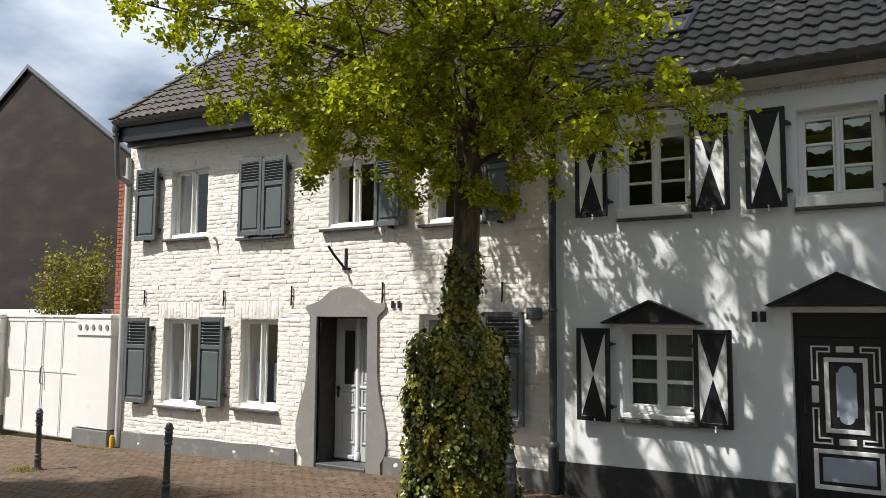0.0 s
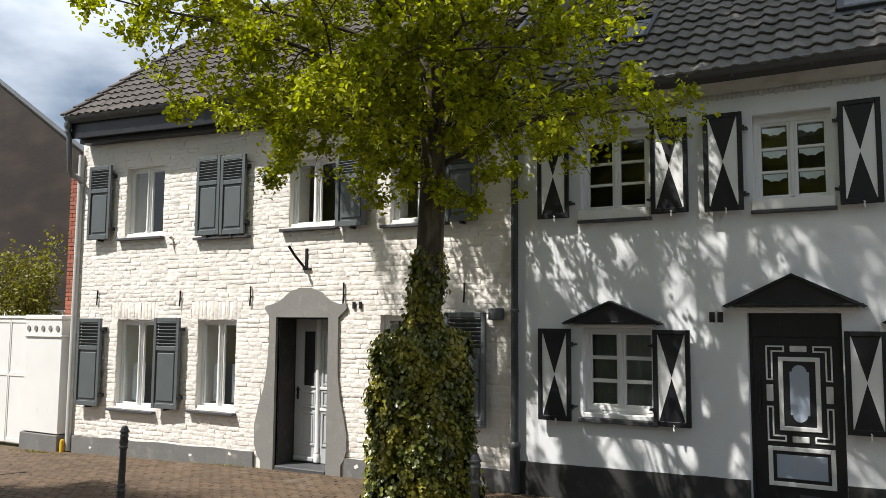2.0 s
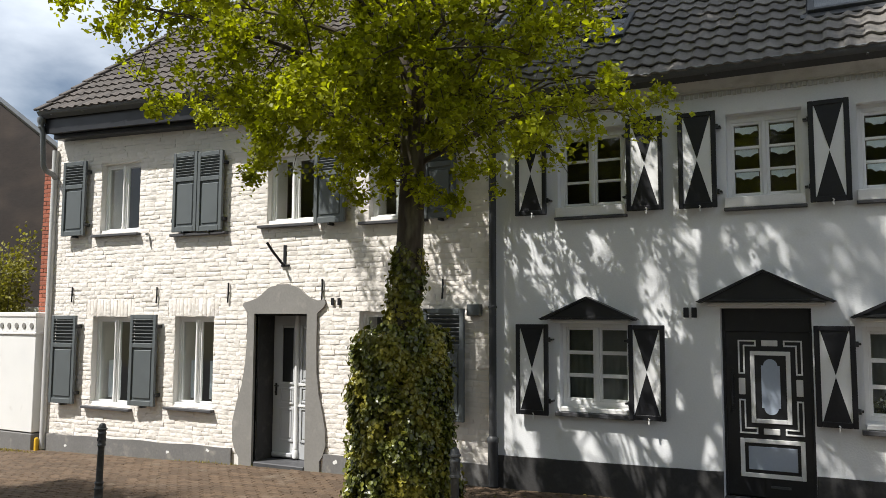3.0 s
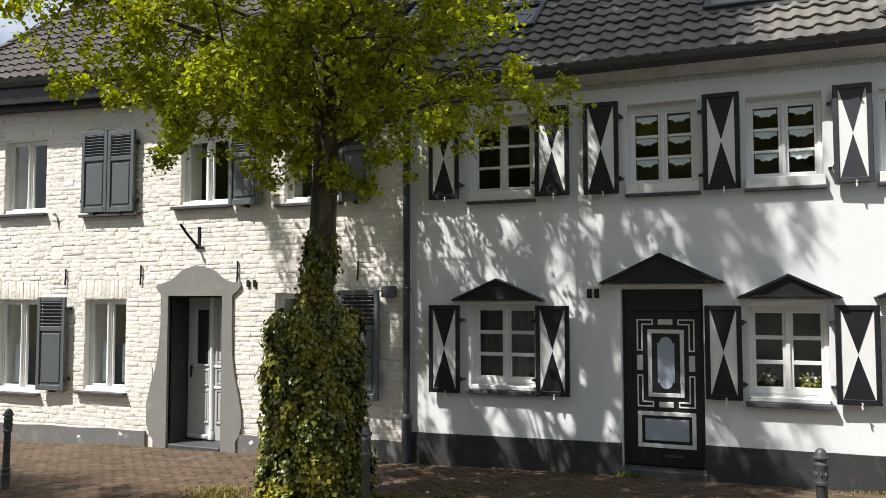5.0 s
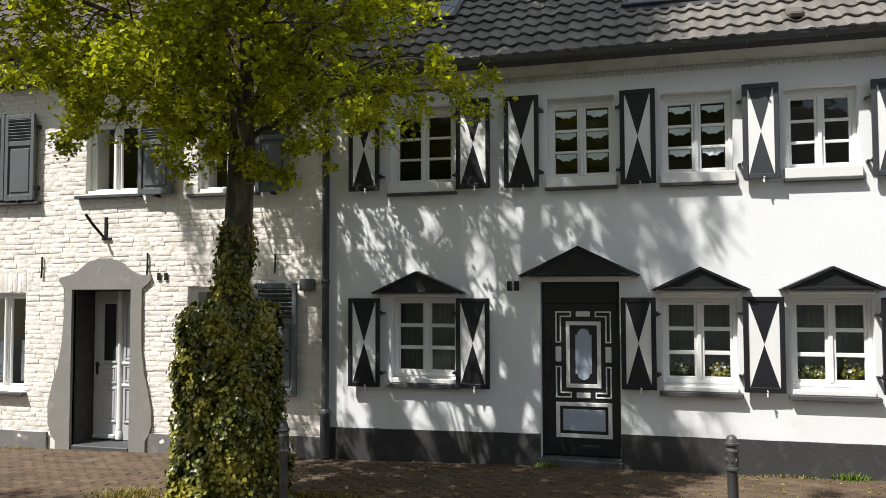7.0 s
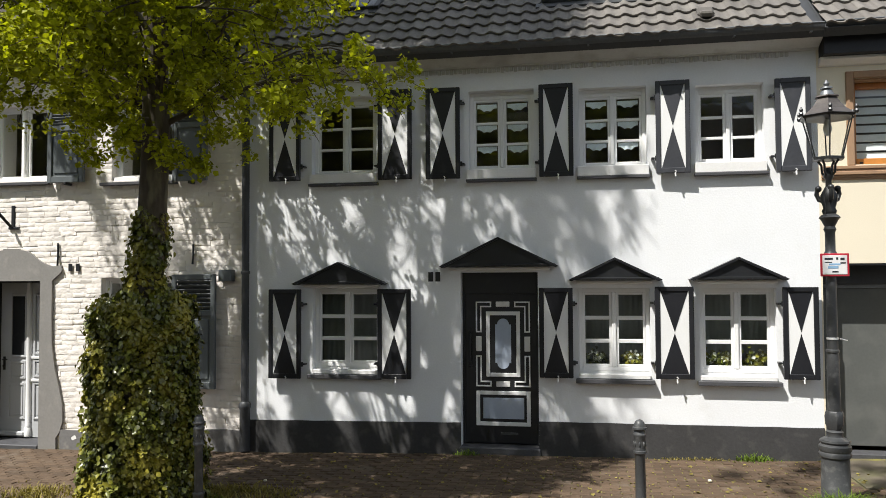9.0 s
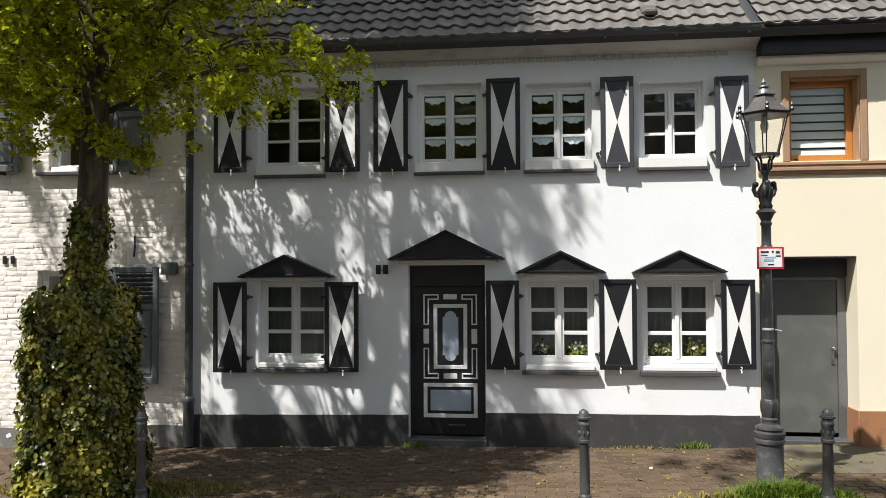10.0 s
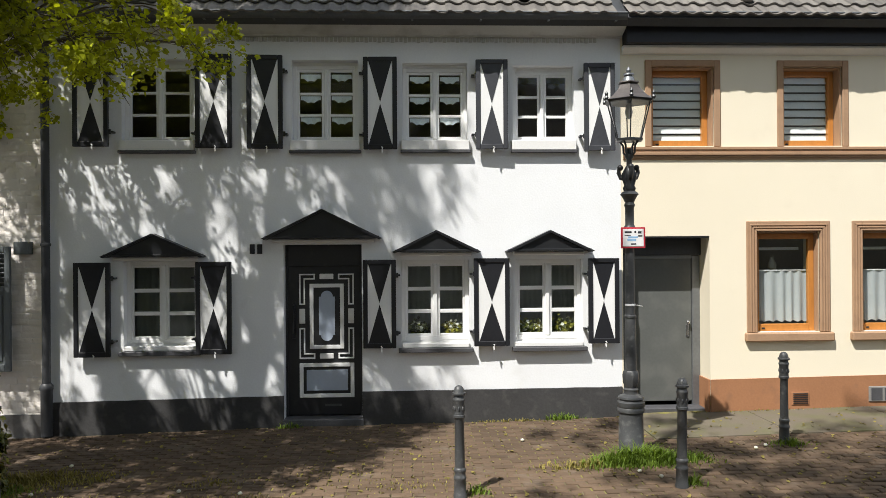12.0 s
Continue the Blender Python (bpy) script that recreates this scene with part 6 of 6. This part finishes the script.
# ---- unseen wall added behind the camera, for what the panes mirror ----
single("wall_south", Shape().box(-28, 45, -24.4, -24.0, -2, 9.5, 0.01), M_FARWALL, "plain wall added behind the camera, unseen", "wall", kind="structure")

# ---- concrete strip before the cream house ----
slab = Shape()
for i in range(6):
    x = 4.42 + i * 1.6
    slab.prism([(x + 0.004, ground_z(x) - 0.1), (x + 1.596, ground_z(x + 1.6) - 0.1), (x + 1.596, ground_z(x + 1.6) + 0.003), (x + 0.004, ground_z(x) + 0.003)], -1.28, -0.02)
M_CONCRETE = material("worn_concrete", (0.128, 0.108, 0.080), 0.9, 0.12, 60, 1.1, 0.4, 0.003, stain=(0.115, 0.11, 0.055), stain_at=(0.45, 0.68))
single("pavement_slabs", slab, M_CONCRETE, "worn pale concrete strip before the cream house", "pavement", kind="structure")

# ---- paving stones ----
paving = thing("pavement", (0, -2.3, -0.05), "worn brown brick paving with mossy joints", "pavement", kind="structure")
PL, PW = 0.205, 0.102


def paver():
    x0, x1, y0, y1, c = -PL / 2 + 0.007, PL / 2 - 0.007, -PW / 2 + 0.006, PW / 2 - 0.006, 0.007
    v = [(x0, y0, -0.05), (x1, y0, -0.05), (x1, y1, -0.05), (x0, y1, -0.05), (x0, y0, -c), (x1, y0, -c), (x1, y1, -c), (x0, y1, -c),
         (x0 + c, y0 + c, 0), (x1 - c, y0 + c, 0), (x1 - c, y1 - c, 0), (x0 + c, y1 - c, 0)]
    f = [(0, 1, 5, 4), (1, 2, 6, 5), (2, 3, 7, 6), (3, 0, 4, 7), (4, 5, 9, 8), (5, 6, 10, 9), (6, 7, 11, 10), (7, 4, 8, 11), (8, 9, 10, 11)]
    return v, f


prng = random.Random(31)
pv, pf = paver()
paver_mesh = Shape().add(pv, pf).mesh("paver", M_PAVER)
rest = Shape()
for j in range(44):
    y = -4.55 + (j + 0.5) * PW
    for i in range(-98, 70):
        x = i * PL + (PL / 2 if j % 2 else 0)
        if x > 4.40 and y > -1.33:
            continue
        if math.hypot((x - TX) / 0.95, (y - TY) / 0.85) < 1 or y > -0.06:
            continue
        z = ground_z(x) + prng.uniform(-0.005, 0.004) - 0.001
        m = Matrix.Translation((x, y, z)) @ pose(0, 0, 0, prng.uniform(-1.2, 1.2), prng.uniform(-1.0, 1.0), prng.uniform(-1.2, 1.2))
        if 0.5 < x < 4.6 and -3.35 < y < -1.95:
            ob = part("paver", paver_mesh, None, paving)
            ob.matrix_basis = m
        else:
            rest.add([m @ Vector(v) for v in pv], pf)
part("paver_field", rest, M_PAVER, paving, kind="stuff")
pit = Shape()
for i in range(24):
    a, b = 2 * math.pi * i / 24, 2 * math.pi * (i + 1) / 24
    pit.add([(TX, TY, ground_z(TX) + 0.02), (TX + 0.98 * math.cos(a), TY + 0.88 * math.sin(a), ground_z(TX) - 0.012), (TX + 0.98 * math.cos(b), TY + 0.88 * math.sin(b), ground_z(TX) - 0.012)], [(0, 1, 2)])
single("tree_pit", pit, M_EARTH, "dry earth round the ivy-clad tree", "soil", kind="structure", smooth=True)

# ---- bricks of the whitewashed front ----
brng = random.Random(17)
CH = 0.074


def brick_shape(w, h):
    """A hand-made painted brick: uneven, its corners rounded off."""
    j = lambda s: brng.uniform(-s, s)
    c, e, d = brng.uniform(0.012, 0.024), 0.005, brng.uniform(0.000, 0.009)
    v = [(-w / 2, 0.02, -h / 2), (w / 2, 0.02, -h / 2), (w / 2, 0.02, h / 2), (-w / 2, 0.02, h / 2)]
    v += [(x + j(0.003), -0.0005 - d * 0.7, z + j(0.010)) for x, z in ((-w / 2, -h / 2), (w / 2, -h / 2), (w / 2, h / 2), (-w / 2, h / 2))]
    v += [(x + j(0.004), -d * 0.8 - 0.003 + j(0.002), z + j(0.010)) for x, z in ((-w / 2 + e, -h / 2 + c), (w / 2 - e, -h / 2 + c), (w / 2 - e, h / 2 - c), (-w / 2 + e, h / 2 - c))]
    f = [(0, 1, 5, 4), (1, 2, 6, 5), (2, 3, 7, 6), (3, 0, 4, 7), (4, 5, 9, 8), (5, 6, 10, 9), (6, 7, 11, 10), (7, 4, 8, 11), (8, 9, 10, 11)]
    return v, f


brick_kinds = [Shape().add(*brick_shape(0.25, CH - 0.003)).mesh("brick", M_BRICKWHITE, smooth=True) for _ in range(8)]
LINTELS = [(-11.2, -9.95, 2.14, 2.46), (-9.12, -7.97, 2.15, 2.47)]
blocked = [(a - 0.005, b + 0.005, c - 0.01, d + 0.01) for a, b, c, d in WIN24] + LINTELS + [(-7.35, -5.98, -0.6, 2.22), (-7.5, -7.3, -0.6, 1.1), (-6.0, -5.84, -0.6, 1.0)]
rest = Shape()
for j in range(80):
    z = -0.05 + (j + 0.5) * CH
    if z > 5.48:
        break
    x = -12.235 + (0.0 if j % 2 else 0.125)
    if j % 2 == 0:
        spans = [(-12.235, -12.11)]
    else:
        spans = []
    while x < -3.02:
        w = 0.252 if brng.random() > 0.35 else brng.uniform(0.11, 0.36)
        spans.append((x, min(x + w, -3.005)))
        x += w
    wav = 0.012
    for a, b in spans:
        pieces = [(a, b)]
        for x0, x1, z0, z1 in blocked:
            if z0 < z < z1:
                nxt = []
                for p0, p1 in pieces:
                    if p1 <= x0 or p0 >= x1:
                        nxt.append((p0, p1))
                    else:
                        if p0 < x0:
                            nxt.append((p0, x0))
                        if p1 > x1:
                            nxt.append((x1, p1))
                pieces = nxt
        for p0, p1 in pieces:
            w = p1 - p0
            if w < 0.03:
                continue
            zz = z + wav * math.sin(p0 * 1.3 + j * 0.6) * 0.8 + brng.uniform(-0.006, 0.006)
            if 0.24 < w < 0.26 and -8.1 < p0 < -5.0 and 1.0 < z < 3.6:
                ob = part("brick", brick_kinds[brng.randrange(8)], None, wall24)
                ob.matrix_local = Matrix.Translation(((p0 + p1) / 2, brng.uniform(-0.0025, 0.002), zz)) @ pose(0, 0, 0, brng.uniform(-1, 1), brng.uniform(-1.0, 1.0), brng.uniform(-0.3, 0.3))
            else:
                v, f = brick_shape(w - 0.002, CH - 0.003)
                dy_ = brng.uniform(-0.0025, 0.002)
                rest.add([((p0 + p1) / 2 + q[0], q[1] + dy_, zz + q[2]) for q in v], f)
for x0, x1, z0, z1 in LINTELS:
    k = int((x1 - x0) / 0.085)
    for i in range(k):
        v, f = brick_shape((x1 - x0) / k - 0.006, z1 - z0 - 0.01)
        rest.add([(x0 + (x1 - x0) * (i + 0.5) / k + q[0], q[1], (z0 + z1) / 2 + q[2]) for q in v], f)
part("brickwork", rest, M_BRICKWHITE, wall24, smooth=True, kind="stuff")
